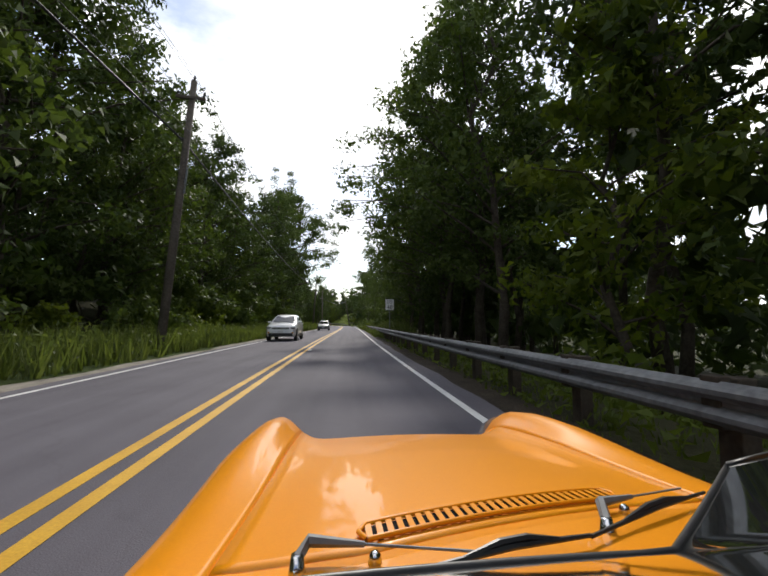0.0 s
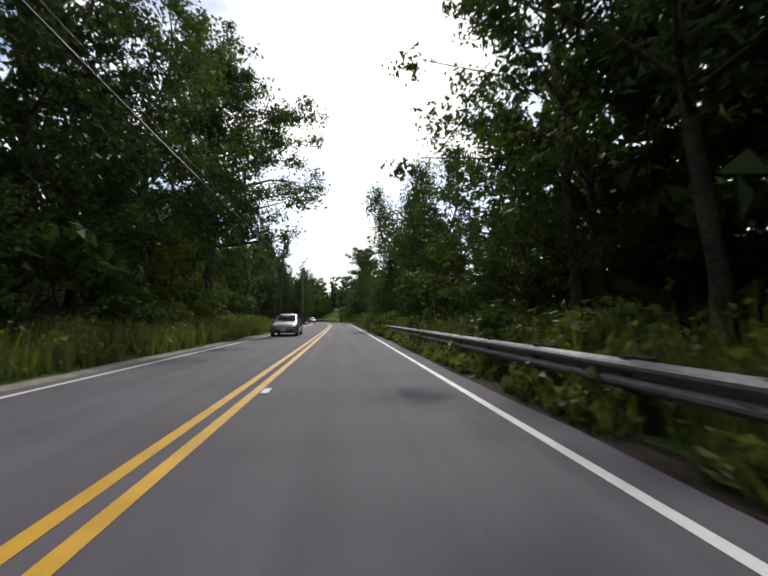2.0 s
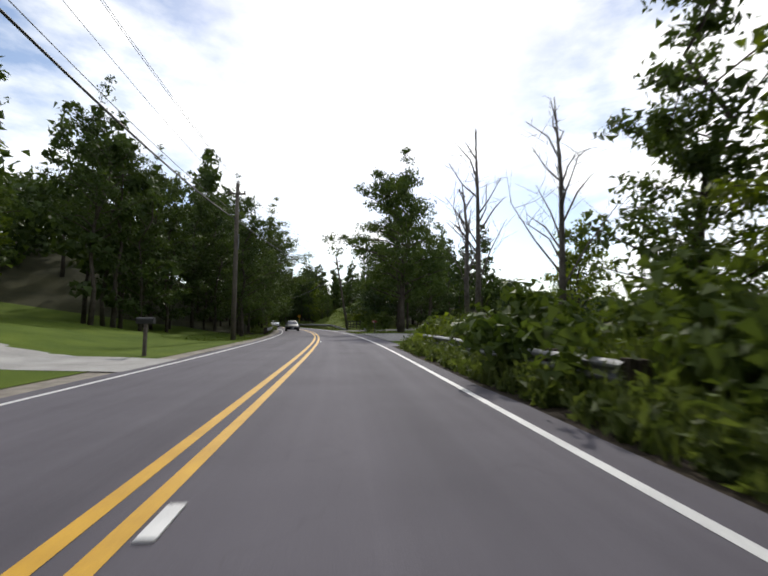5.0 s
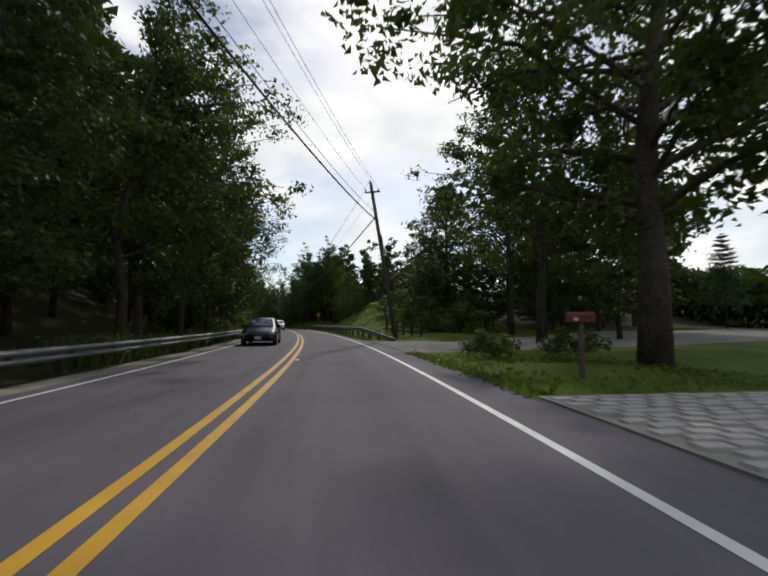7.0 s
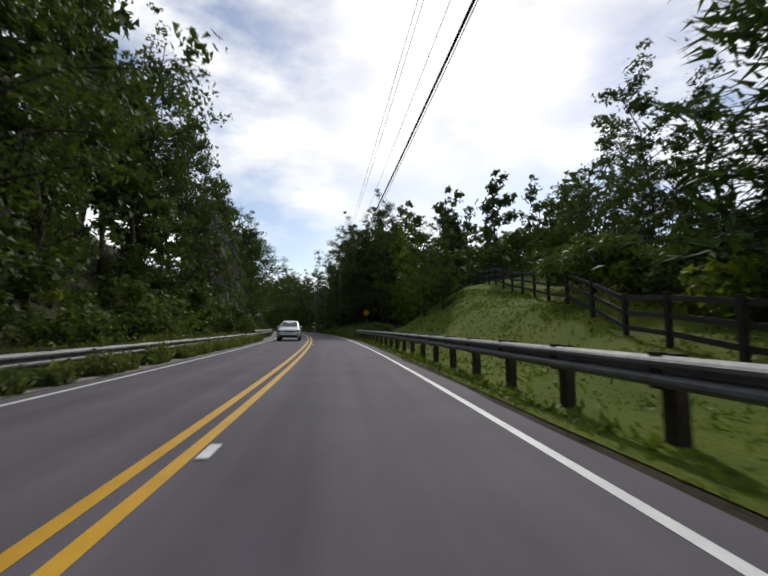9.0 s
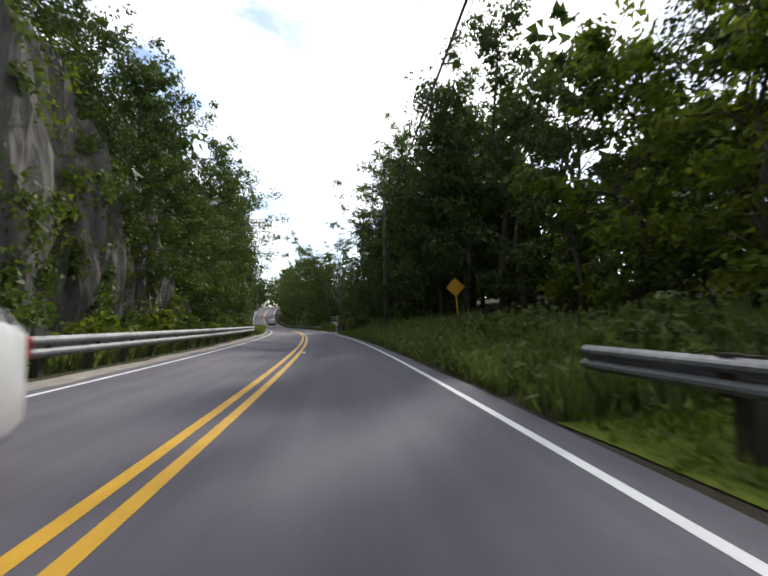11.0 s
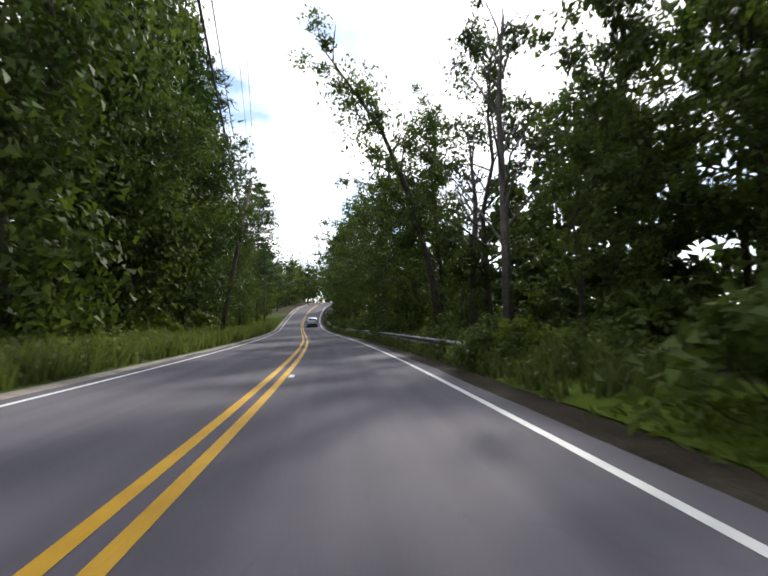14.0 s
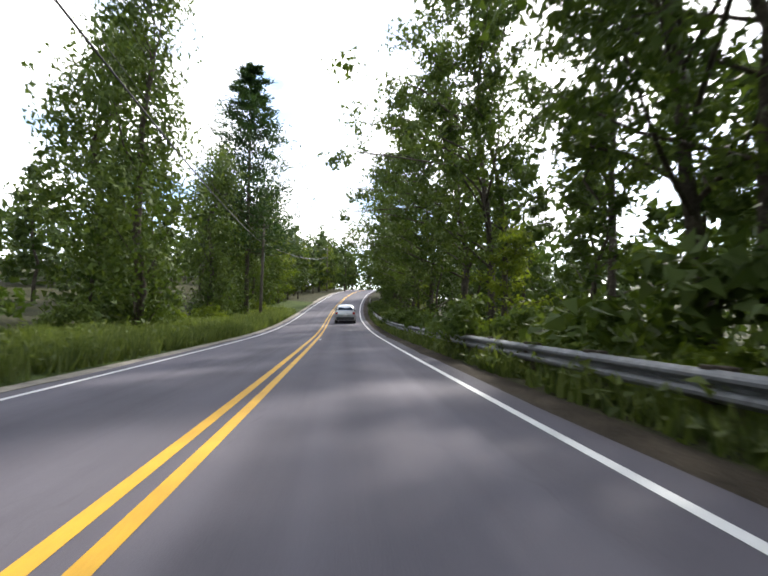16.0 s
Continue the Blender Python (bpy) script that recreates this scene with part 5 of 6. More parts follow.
# ---- vehicles ----
def paint(name, dark, light, metal=.3):
    return surface(name, dark, light, .35, metal=metal, grain=200, patch=.7, bump=0, clear=1.0)


M_HEADLAMP = surface("clear_lamp_glass", (.16, .165, .17), (.30, .305, .31), .08, metal=.3, bump=0, clear=1.0)
M_TAIL = surface("red_lamp_plastic", (.25, .01, .01), (.4, .02, .015), .2, bump=0, clear=.5)
M_AMBER = surface("amber_lamp_plastic", (.5, .2, .02), (.6, .28, .03), .2, bump=0, clear=.5)
M_PLATE = surface("number_plate", (.5, .5, .5), (.65, .65, .65), .5, bump=0)
M_LIT = lamp_glow("lit_lamp", (1, .95, .85), 3.0)
SEDAN = [(2.27, .32, .50, .53, .60, .45), (2.12, .22, .62, .68, .78, .60), (1.75, .20, .72, .78, .85, .66), (.95, .20, .86, .92, .875, .70), (.10, .20, .90, 1.38, .88, .60),
         (-.45, .20, .91, 1.44, .88, .61), (-1.0, .20, .92, 1.40, .88, .60), (-1.62, .20, .95, 1.05, .87, .68), (-2.05, .24, .93, 1.0, .82, .66), (-2.25, .34, .74, .80, .72, .58)]
WAGON = [(2.20, .40, .68, .72, .66, .50), (2.08, .30, .86, .92, .84, .66), (1.70, .26, .96, 1.03, .90, .72), (.95, .25, 1.02, 1.10, .92, .74), (.25, .25, 1.05, 1.58, .925, .66),
         (-.50, .25, 1.06, 1.66, .925, .67), (-1.50, .25, 1.08, 1.62, .92, .66), (-2.0, .28, 1.08, 1.46, .90, .65), (-2.18, .32, 1.04, 1.12, .88, .74), (-2.24, .42, .74, .80, .85, .72)]


def car(name, m, shape, front, rear, roof_at, body_mat, label, wheel=.33, lit=False, category="car", trim=None):
    """A car: lofted body, glass, lamps, bumpers, mirrors and four wheels. front, rear, roof_at: rows of the shape where screens begin and end."""
    ob = thing(name, m, label, category, "cars on the road")
    bm = bmesh.new()
    rings = []
    for y, low, belt, top, w, wt in shape:
        half = [(w * .93, low), (w, low + .12), (w, (low + belt) / 2), (w * .985, belt), (wt + (w - wt) * .12, top - (top - belt) * .16), (wt * .86, top - .01), (wt * .45, top + .012)]
        pts = half + [(0, top + .018)] + [(-x, z) for x, z in reversed(half)]
        rings.append([bm.verts.new((x, y, z)) for x, z in pts])
    k = len(rings[0])
    for a, b in zip(rings, rings[1:]):
        for i in range(k - 1):
            bm.faces.new((a[i], a[i + 1], b[i + 1], b[i]))
        bm.faces.new((a[k - 1], a[0], b[0], b[k - 1]))
    bm.faces.new(rings[0][::-1])
    bm.faces.new(rings[-1])
    bmesh.ops.recalc_face_normals(bm, faces=bm.faces)
    part("body", bm, body_mat, ob, smooth=True)

    def across(row, height):
        y, low, belt, top, w, wt = shape[row]
        return y, belt + (top - belt) * height, (w * .985) + (wt + (w - wt) * .12 - w * .985) * height / .84

    def pane(nm, pts, mat, lab=""):
        b = bmesh.new()
        vs = [b.verts.new(p) for p in pts]
        b.faces.new(vs)
        r = bmesh.ops.extrude_face_region(b, geom=b.faces[:])
        nrm = (Vector(pts[1]) - Vector(pts[0])).cross(Vector(pts[2]) - Vector(pts[1])).normalized() * .012
        bmesh.ops.translate(b, verts=[v for v in r["geom"] if isinstance(v, bmesh.types.BMVert)], vec=nrm)
        return part(nm, b, mat, ob, lab)

    # screens
    for nm, lo, hi in (("windscreen", front, roof_at[0]), ("rear_window", rear, roof_at[1])):
        y0, z0, w0 = shape[lo][0], shape[lo][3] + .02, shape[lo][5] * .93
        y1, z1, w1 = shape[hi][0], shape[hi][3] - .03, shape[hi][5] * .88
        f0, f1 = .10, .93
        lowp, topp = (y0 + (y1 - y0) * f0, z0 + (z1 - z0) * f0 + .03), (y0 + (y1 - y0) * f1, z0 + (z1 - z0) * f1 + .035)
        pts = [(-w0, *lowp), (w0, *lowp), (w1, *topp), (-w1, *topp)]
        pane(nm, pts if nm == "windscreen" else [pts[1], pts[0], pts[3], pts[2]], M_GLASS_DARK, "dark reflecting glass")
    # side glass
    mids = [roof_at[0]] + list(range(roof_at[0] + 1, roof_at[1])) + [roof_at[1]]
    for sgn in (-1, 1):
        edges = [(shape[front][0] * .72 + shape[roof_at[0]][0] * .28, .14, .16), (shape[roof_at[0]][0] - .12, .12, .80), ((shape[roof_at[0]][0] + shape[roof_at[1]][0]) / 2, .10, .80),
                 (shape[roof_at[1]][0] + .02, .12, .80), (shape[rear][0] * .6 + shape[roof_at[1]][0] * .4, .16, .30)]
        ys = [r[0] for r in shape]

        def on_side(y, h):
            rows = sorted(shape, key=lambda r: r[0])
            yy = [r[0] for r in rows]
            belt, top = np.interp(y, yy, [r[2] for r in rows]), np.interp(y, yy, [r[3] for r in rows])
            w, wt = np.interp(y, yy, [r[4] for r in rows]), np.interp(y, yy, [r[5] for r in rows])
            x = w * .985 + (wt + (w - wt) * .12 - w * .985) * h / .84
            return (sgn * (x + .004), y, belt + (top - belt) * h)

        for (ya, la, ha), (yb, lb, hb) in zip(edges, edges[1:]):
            g = .025
            pts = [on_side(ya - g, la), on_side(yb + g, lb), on_side(yb + g, hb), on_side(ya - g, ha)]
            pane("side_window", pts if sgn < 0 else pts[::-1], M_GLASS_DARK, "dark reflecting glass")
        bmm = bmesh.new()
        my, mz, mx = shape[front][0] * .75, shape[front][2] + .14, shape[front][4] + .03
        add_box(bmm, (.18, .10, .13), (sgn * mx, my, mz), bevel=.03)
        add_box(bmm, (.16, .05, .05), (sgn * (mx - .10), my - .01, mz - .06), bevel=.015)
        part("mirror", bmm, trim or body_mat, ob)
        bmm = bmesh.new()
        add_box(bmm, (.03, 2.2, .07), (sgn * (shape[4][4] * .985), -.05, shape[4][1] + .05), bevel=.01)
        part("sill", bmm, M_BLACK, ob)
        for dy in (.25, -.75):
            bmm = bmesh.new()
            add_box(bmm, (.025, .16, .03), (sgn * (shape[4][4] + .004), dy, shape[4][2] - .08), bevel=.008)
            part("door_handle", bmm, trim or body_mat, ob)
    # front and rear details
    yf, yr = shape[1][0], shape[-2][0]
    zf, zr = shape[1][2], shape[-2][2]
    wf, wr = shape[1][4], shape[-2][4]
    bmm = bmesh.new()
    add_box(bmm, (wf * 1.25, .10, .13), (0, yf + .075, zf - .08), bevel=.02)
    grille = part("grille", bmm, M_BLACK, ob)
    for k2 in range(7):
        bmm = bmesh.new()
        add_box(bmm, (.035, .02, .09), ((k2 - 3) * wf * .17, yf + .128, zf - .08), bevel=.008)
        part("grille_bar", bmm, M_CHROME if shape is WAGON else M_BLACK, grille)
    bmm = bmesh.new()
    add_box(bmm, (wf * 1.35, .12, .14), (0, yf + .075, shape[1][1] + .12), bevel=.03)
    part("air_intake", bmm, M_BLACK, ob)
    for sgn in (-1, 1):
        bmm = bmesh.new()
        add_box(bmm, (.30, .20, .13), (sgn * (wf - .12), yf + .0, zf - .05), Matrix.Rotation(sgn * -.35, 4, "Z"), bevel=.035)
        part("headlight", bmm, M_LIT if lit else M_HEADLAMP, ob)
        bmm = bmesh.new()
        add_box(bmm, (.20, .10, .07), (sgn * (wf - .16), yf + .06, shape[1][1] + .22), bevel=.02)
        part("fog_lamp", bmm, M_AMBER, ob)
        bmm = bmesh.new()
        add_box(bmm, (.20, .12, .18), (sgn * (wr - .13), yr - .06, zr - .10), Matrix.Rotation(sgn * .3, 4, "Z"), bevel=.03)
        part("tail_lamp", bmm, M_TAIL, ob)
    bmm = bmesh.new()
    add_box(bmm, (wr * 1.75, .10, .16), (0, shape[-1][0] + .01, shape[-1][1] + .12), bevel=.03)
    part("rear_bumper", bmm, M_BLACK, ob)
    bmm = bmesh.new()
    add_box(bmm, (.32, .02, .16), (0, shape[-1][0] - .012, shape[-1][2] + .02), bevel=.004)
    part("rear_plate", bmm, M_PLATE, ob)
    bmm = bmesh.new()
    add_box(bmm, (.32, .02, .15), (0, shape[0][0] + .016, shape[0][2] - .10), bevel=.004)
    part("front_plate", bmm, M_PLATE, ob)
    if shape is WAGON:
        for sgn in (-1, 1):
            bmm = bmesh.new()
            add_box(bmm, (.05, 2.0, .20), (sgn * (shape[4][4] - .005), .02, .36), bevel=.02)
            part("sill_cladding", bmm, M_BLACK, ob)
            bmm = bmesh.new()
            add_box(bmm, (.04, 1.9, .04), (sgn * .585, -.78, shape[5][3] - .002), bevel=.012)
            part("roof_rail", bmm, M_BLACK, ob)
        bmm = bmesh.new()
        add_box(bmm, (shape[1][4] * 1.75, .22, .22), (0, shape[1][0] + .02, .40), bevel=.05)
        part("front_cladding", bmm, M_BLACK, ob)
        bmm = bmesh.new()
        add_box(bmm, (shape[-2][4] * 1.8, .16, .26), (0, shape[-1][0] + .02, .48), bevel=.05)
        part("rear_cladding", bmm, M_BLACK, ob)
    # wheels
    for sgn in (-1, 1):
        for y in (1.38, -1.33):
            w = shape[4][4]
            bmm = bmesh.new()
            add_tube(bmm, [(sgn * (w - .12), y, wheel + .02), (sgn * (w + .006), y, wheel + .02)], wheel + .06, 24)
            part("wheel_arch", bmm, M_SIGN_BLACK, ob)
            hub = new("wheel")
            hub.parent = ob
            hub.matrix_basis = pose(sgn * (w - .09), y, wheel)
            bmm = bmesh.new()
            add_tube(bmm, [(-.10, 0, 0), (-.085, 0, 0), (.085, 0, 0), (.10, 0, 0)], [wheel * .9, wheel, wheel, wheel * .9], 28)
            part("tyre", bmm, M_TYRE, hub)
            bmm = bmesh.new()
            for k2 in range(5):
                a = k2 * 2 * math.pi / 5
                add_box(bmm, (.03, .055, wheel * .62), (sgn * .108, math.sin(a) * wheel * .34, math.cos(a) * wheel * .34), Matrix.Rotation(-a, 4, "X"), bevel=.008)
            add_tube(bmm, [(sgn * .09, 0, 0), (sgn * .122, 0, 0)], wheel * .16, 12)
            add_tube(bmm, [(sgn * .095, wheel * .66 * math.cos(q), wheel * .66 * math.sin(q)) for q in [j * math.pi / 12 for j in range(25)]], .018, 6, closed=False)
            part("rim", bmm, M_RIM, hub, "silver spoked rim")
    return ob


def on_road(s, lat, toward):
    """The pose of a car on the road; toward: it faces the oncoming eye."""
    grade = math.atan((rise(s + 2) - rise(s - 2)) / 4)
    return Matrix.Translation(spot(s, lat, .004)) @ Matrix.Rotation(heading(s) + (math.pi if toward else 0), 4, "Z") @ Matrix.Rotation(-grade if toward else grade, 4, "X")


M_PAINT_WHITE = paint("white_car_paint", (.62, .63, .64), (.74, .75, .76), 0)
M_PAINT_GREY = paint("grey_green_car_paint", (.10, .11, .105), (.16, .17, .16), .4)
M_PAINT_BLACK = paint("deep_blue_black_car_paint", (.003, .004, .008), (.006, .007, .012), 0)
M_PAINT_BLACK.node_tree.nodes["Principled BSDF"].inputs["Specular IOR Level"].default_value = .2
M_PAINT_BLACK.node_tree.nodes["Principled BSDF"].inputs["Coat Weight"].default_value = .3
M_PAINT_SILVER = paint("silver_car_paint", (.36, .37, .39), (.48, .49, .5), .6)
car("suv", on_road(27.7, -2.32, True), WAGON, 3, 8, (4, 7), M_PAINT_WHITE, "white compact SUV with black lower trim in the oncoming lane", .36)
car("sedan", on_road(63.2, -2.2, True) @ Matrix.Diagonal((.96, .96, 1.0, 1)), SEDAN, 3, 7, (4, 6), M_PAINT_GREY, "dark grey-green sedan in the oncoming lane", .32)
car("sedan", on_road(146.1, -2.05, True), SEDAN, 3, 7, (4, 6), M_PAINT_BLACK, "glossy blue-black sedan in the oncoming lane", .35)
car("suv", on_road(193.5, -1.7, True), WAGON, 3, 8, (4, 7), M_PAINT_WHITE, "white SUV further off in the oncoming lane", .36)
car("suv", on_road(318.5, 1.7, False), WAGON, 3, 8, (4, 7), M_PAINT_SILVER, "silver SUV driving ahead on the asphalt", .36)


# ---- verges: weeds and grass, too many to count ----
def weeds(name, s_from, s_to, lat_from, lat_to, count, high, label, leafy=.5, seed=1, wide=.035, thin_to_road=True):
    """Upright blades and small leaves over a strip of the verge."""
    rng = np.random.default_rng(seed)
    s = rng.uniform(s_from, s_to, count)
    f = rng.random(count)
    lat = lat_from + (lat_to - lat_from) * f
    tuft = np.array([noise.noise(Vector((a * .9, b * .9, seed))) for a, b in zip(s, lat)])
    keep = tuft > (-.25 if high > .4 else -2)
    s, lat, f, tuft = s[keep], lat[keep], f[keep], tuft[keep]
    base = np.array([ground_spot(a, b, -.03) for a, b in zip(s, lat)])
    n = len(s)
    tall = high * (.45 + .55 * np.minimum(f * 1.8 + .15, 1)) * (.7 + .6 * np.clip(tuft + .3, 0, 1)) * rng.uniform(.6, 1.2, n)
    a = rng.uniform(0, 6.283, n)
    side = np.stack([np.cos(a), np.sin(a), np.zeros(n)], 1) * wide * rng.uniform(.6, 1.4, n)[:, None]
    bend = np.stack([rng.normal(size=n), rng.normal(size=n), np.zeros(n)], 1) * tall[:, None] * .22
    up = np.stack([np.zeros(n), np.zeros(n), tall], 1)
    blades = np.stack([base - side, base + side, base + bend + up], 1)
    m = int(n * leafy)
    pick = rng.integers(0, n, m)
    h = rng.uniform(.25, 1.0, m)[:, None]
    mid = base[pick] + bend[pick] * h + up[pick] * h + rng.normal(size=(m, 3)) * .05
    along = rng.normal(size=(m, 3))
    along /= np.linalg.norm(along, axis=1)[:, None]
    cross = np.cross(along, rng.normal(size=(m, 3)))
    cross /= np.linalg.norm(cross, axis=1)[:, None]
    ln = rng.uniform(.05, .12, m)[:, None]
    leaves = np.stack([mid - along * ln + cross * ln * .4, mid + along * ln, mid - along * ln * .4 - cross * ln * .5], 1)
    return tagged(quads(name, np.concatenate([blades, leaves]), M_GRASS if name != "short_grass" else M_SHORT_GRASS), label, "grass", kind="stuff")


weeds("tall_grass", -6, 82, -8.2, -4.3, 24000, .95, "tall green grass and weeds on the verge", .8, 1)
weeds("tall_grass", 30, 106, 4.55, 6.8, 18000, 1.35, "tall weeds behind the guardrail", 1.2, 2)
weeds("front_weeds", 31, 106, 3.95, 4.6, 10000, .58, "leafy weeds growing in front of the guardrail", 1.8, 12)
weeds("front_weeds", 154, 194, -4.62, -3.95, 7000, .55, "leafy weeds growing in front of the low rail", 1.6, 22)
weeds("tall_grass", 134, 194, -7.0, -4.7, 14000, .75, "weeds below the shaded bank", .8, 3)
weeds("tall_grass", 197, 228, 3.95, 8.2, 22000, 1.05, "tall green weeds on the bank", 1.0, 4)
weeds("tall_grass", 197, 238, -7.5, -4.9, 9000, .6, "weeds behind the guardrail", .8, 5)
weeds("tall_grass", 236, 330, -10.5, -4.3, 75000, .75, "bright meadow grass along the road", .5, 6)
weeds("tall_grass", 250.5, 330, 4.4, 7.0, 26000, .85, "dark weeds under the guardrail", 1.0, 7)
weeds("short_grass", -10, 26, 4.2, 7.5, 4000, .22, "thin grass and litter under the rail", 1.0, 8, .02)
weeds("short_grass", 150, 186, 4.2, 8.5, 26000, .11, "short mown grass under the rail", .1, 9, .02)
weeds("short_grass", 158, 197, 8, 13.5, 36000, .10, "rough pasture grass on the slope", .2, 23, .025)
weeds("short_grass", 148.5, 197, 3.92, 4.6, 5000, .13, "ragged grass edge along the asphalt", .3, 24, .02)
weeds("short_grass", 128.5, 137.2, 4.15, 10, 11000, .12, "short mown lawn grass", .1, 10, .02)


# ---- the woods behind, one mass of leaves ----
def far_woods(name, s_from, s_to, lat_of, high, count, seed, size=.95, deep=7.0, mat=None):
    rng = np.random.default_rng(seed)
    s = rng.uniform(s_from, s_to, count)
    z = rng.random(count) ** .8
    crest = np.array([high * (.72 + .5 * noise.noise(Vector((a * .09, seed, 0))) + .25 * noise.noise(Vector((a * .31, seed, 3)))) for a in s])
    lat = np.array([lat_of(a) for a in s]) + rng.uniform(-.5, .5, count) * deep
    mid = np.array([ground_spot(a, b, 0) for a, b in zip(s, lat)])
    mid[:, 2] += z * crest
    along = rng.normal(size=(count, 3))
    along /= np.linalg.norm(along, axis=1)[:, None]
    cross = np.cross(along, rng.normal(size=(count, 3)))
    cross /= np.linalg.norm(cross, axis=1)[:, None]
    ln = size * rng.uniform(.5, 1.2, count)[:, None]
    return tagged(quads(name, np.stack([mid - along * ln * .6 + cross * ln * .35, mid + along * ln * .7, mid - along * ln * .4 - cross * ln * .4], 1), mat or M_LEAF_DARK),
                  "dense green woods in the distance", "woods", kind="stuff")


far_woods("distant_woods", -30, 84, lambda s: -29, 14, 13000, 1)
far_woods("distant_woods", -30, 104, lambda s: 31, 15, 14000, 2)
far_woods("distant_woods", 82, 122, lambda s: -38, 13, 9000, 3)
far_woods("distant_woods", 120, 245, lambda s: -34, 12, 16000, 4)
far_woods("distant_woods", 100, 165, lambda s: 72, 8, 12000, 5, 1.1)
far_woods("distant_woods", 150, 200, lambda s: 50, 9, 10000, 6)
far_woods("distant_woods", 196, 262, lambda s: 30, 14, 12000, 7)
far_woods("distant_woods", 256, 430, lambda s: 30, 14, 15000, 8)
far_woods("distant_woods", 240, 430, lambda s: -33, 11, 14000, 9)
far_woods("distant_woods", 400, 470, lambda s: 0, 21, 22000, 10, deep=110)
weeds("short_grass", 245.2, 250, 4.3, 8.2, 6000, .16, "short mown grass by the drive", .2, 15, .02)
weeds("short_grass", 186, 197, 4.2, 7.5, 3500, .3, "rough grass along the rail", .5, 16, .025)
weeds("short_grass", 112, 129, -9, -4.3, 5000, .12, "short mown lawn grass", .1, 17, .02)
weeds("short_grass", 227, 239.2, 4.05, 8.5, 12000, .34, "rough grass on the bank beside the drive", .5, 18, .022)
weeds("short_grass", 128.5, 137.4, 4.15, 4.7, 1800, .10, "ragged grass edge along the asphalt", .3, 21, .02)


# ---- the orange coupe, standing where the drive begins ----
M_ORANGE = surface("orange_car_paint", (.77, .262, .004), (.83, .30, .006), .4, grain=200, patch=.7, bump=0, clear=.5)
M_ORANGE.node_tree.nodes["Principled BSDF"].inputs["Specular IOR Level"].default_value = .15
CAR_SIDE = .29
coupe = thing("orange_coupe", on_road(0, 1.72 + CAR_SIDE, False), "glossy orange classic coupe with a slatted bonnet vent", "car", "cars on the road")


def skin(u, y):
    """Height of the coupe's front over the road."""
    g = math.exp(-((abs(u) - .585) / .11) ** 2)
    yy = y - .16 * g
    z = float(np.interp(yy, [.40, .72, 1.0, 1.35, 1.65, 1.9, 2.0, 2.1, 2.2, 2.35], [.825, .785, .748, .700, .650, .605, .575, .53, .46, .34]))
    f = min(max((y - .8) / 1.1, 0), 1)
    z += g * .085 * f * f * (3 - 2 * f) - .05 * (u / .6) ** 2 * (1 - .4 * f)
    if abs(u) > .64:
        z -= ((abs(u) - .64) / .16) ** 2 * .30
    return z


def swept(u, y):
    """The rear of the bonnet runs further forward towards the car's right."""
    return y + min(max(.28 * (u + .25), 0), .26) * min(max((1.35 - y) / .65, 0), 1)


def waist(u, y):
    """The fenders draw in towards the screen."""
    return 1 - .17 * min(max((1.35 - y) / .95, 0), 1) * min(max((abs(u) - .47) / .33, 0), 1)


def panel(name, u0, u1, y0, y1, nu, ny, label="", sink=0.0, mat=None):
    bm = bmesh.new()
    vs = []
    for j in range(ny + 1):
        y = y0 + (y1 - y0) * j / ny
        us = [u0 + (u1 - u0) * i / nu for i in range(nu + 1)]
        vs.append([bm.verts.new((u * waist(u, swept(u, y)), swept(u, y), skin(u, swept(u, y)) - sink)) for u in us])
    for j in range(ny):
        for i in range(nu):
            bm.faces.new((vs[j][i], vs[j][i + 1], vs[j + 1][i + 1], vs[j + 1][i]))
    rim = [e for e in bm.edges if e.is_boundary]
    out = bmesh.ops.extrude_edge_only(bm, edges=rim)
    bmesh.ops.translate(bm, verts=[v for v in out["geom"] if isinstance(v, bmesh.types.BMVert)], vec=(0, 0, -.02))
    return part(name, bm, mat or M_ORANGE, coupe, label, smooth=True)


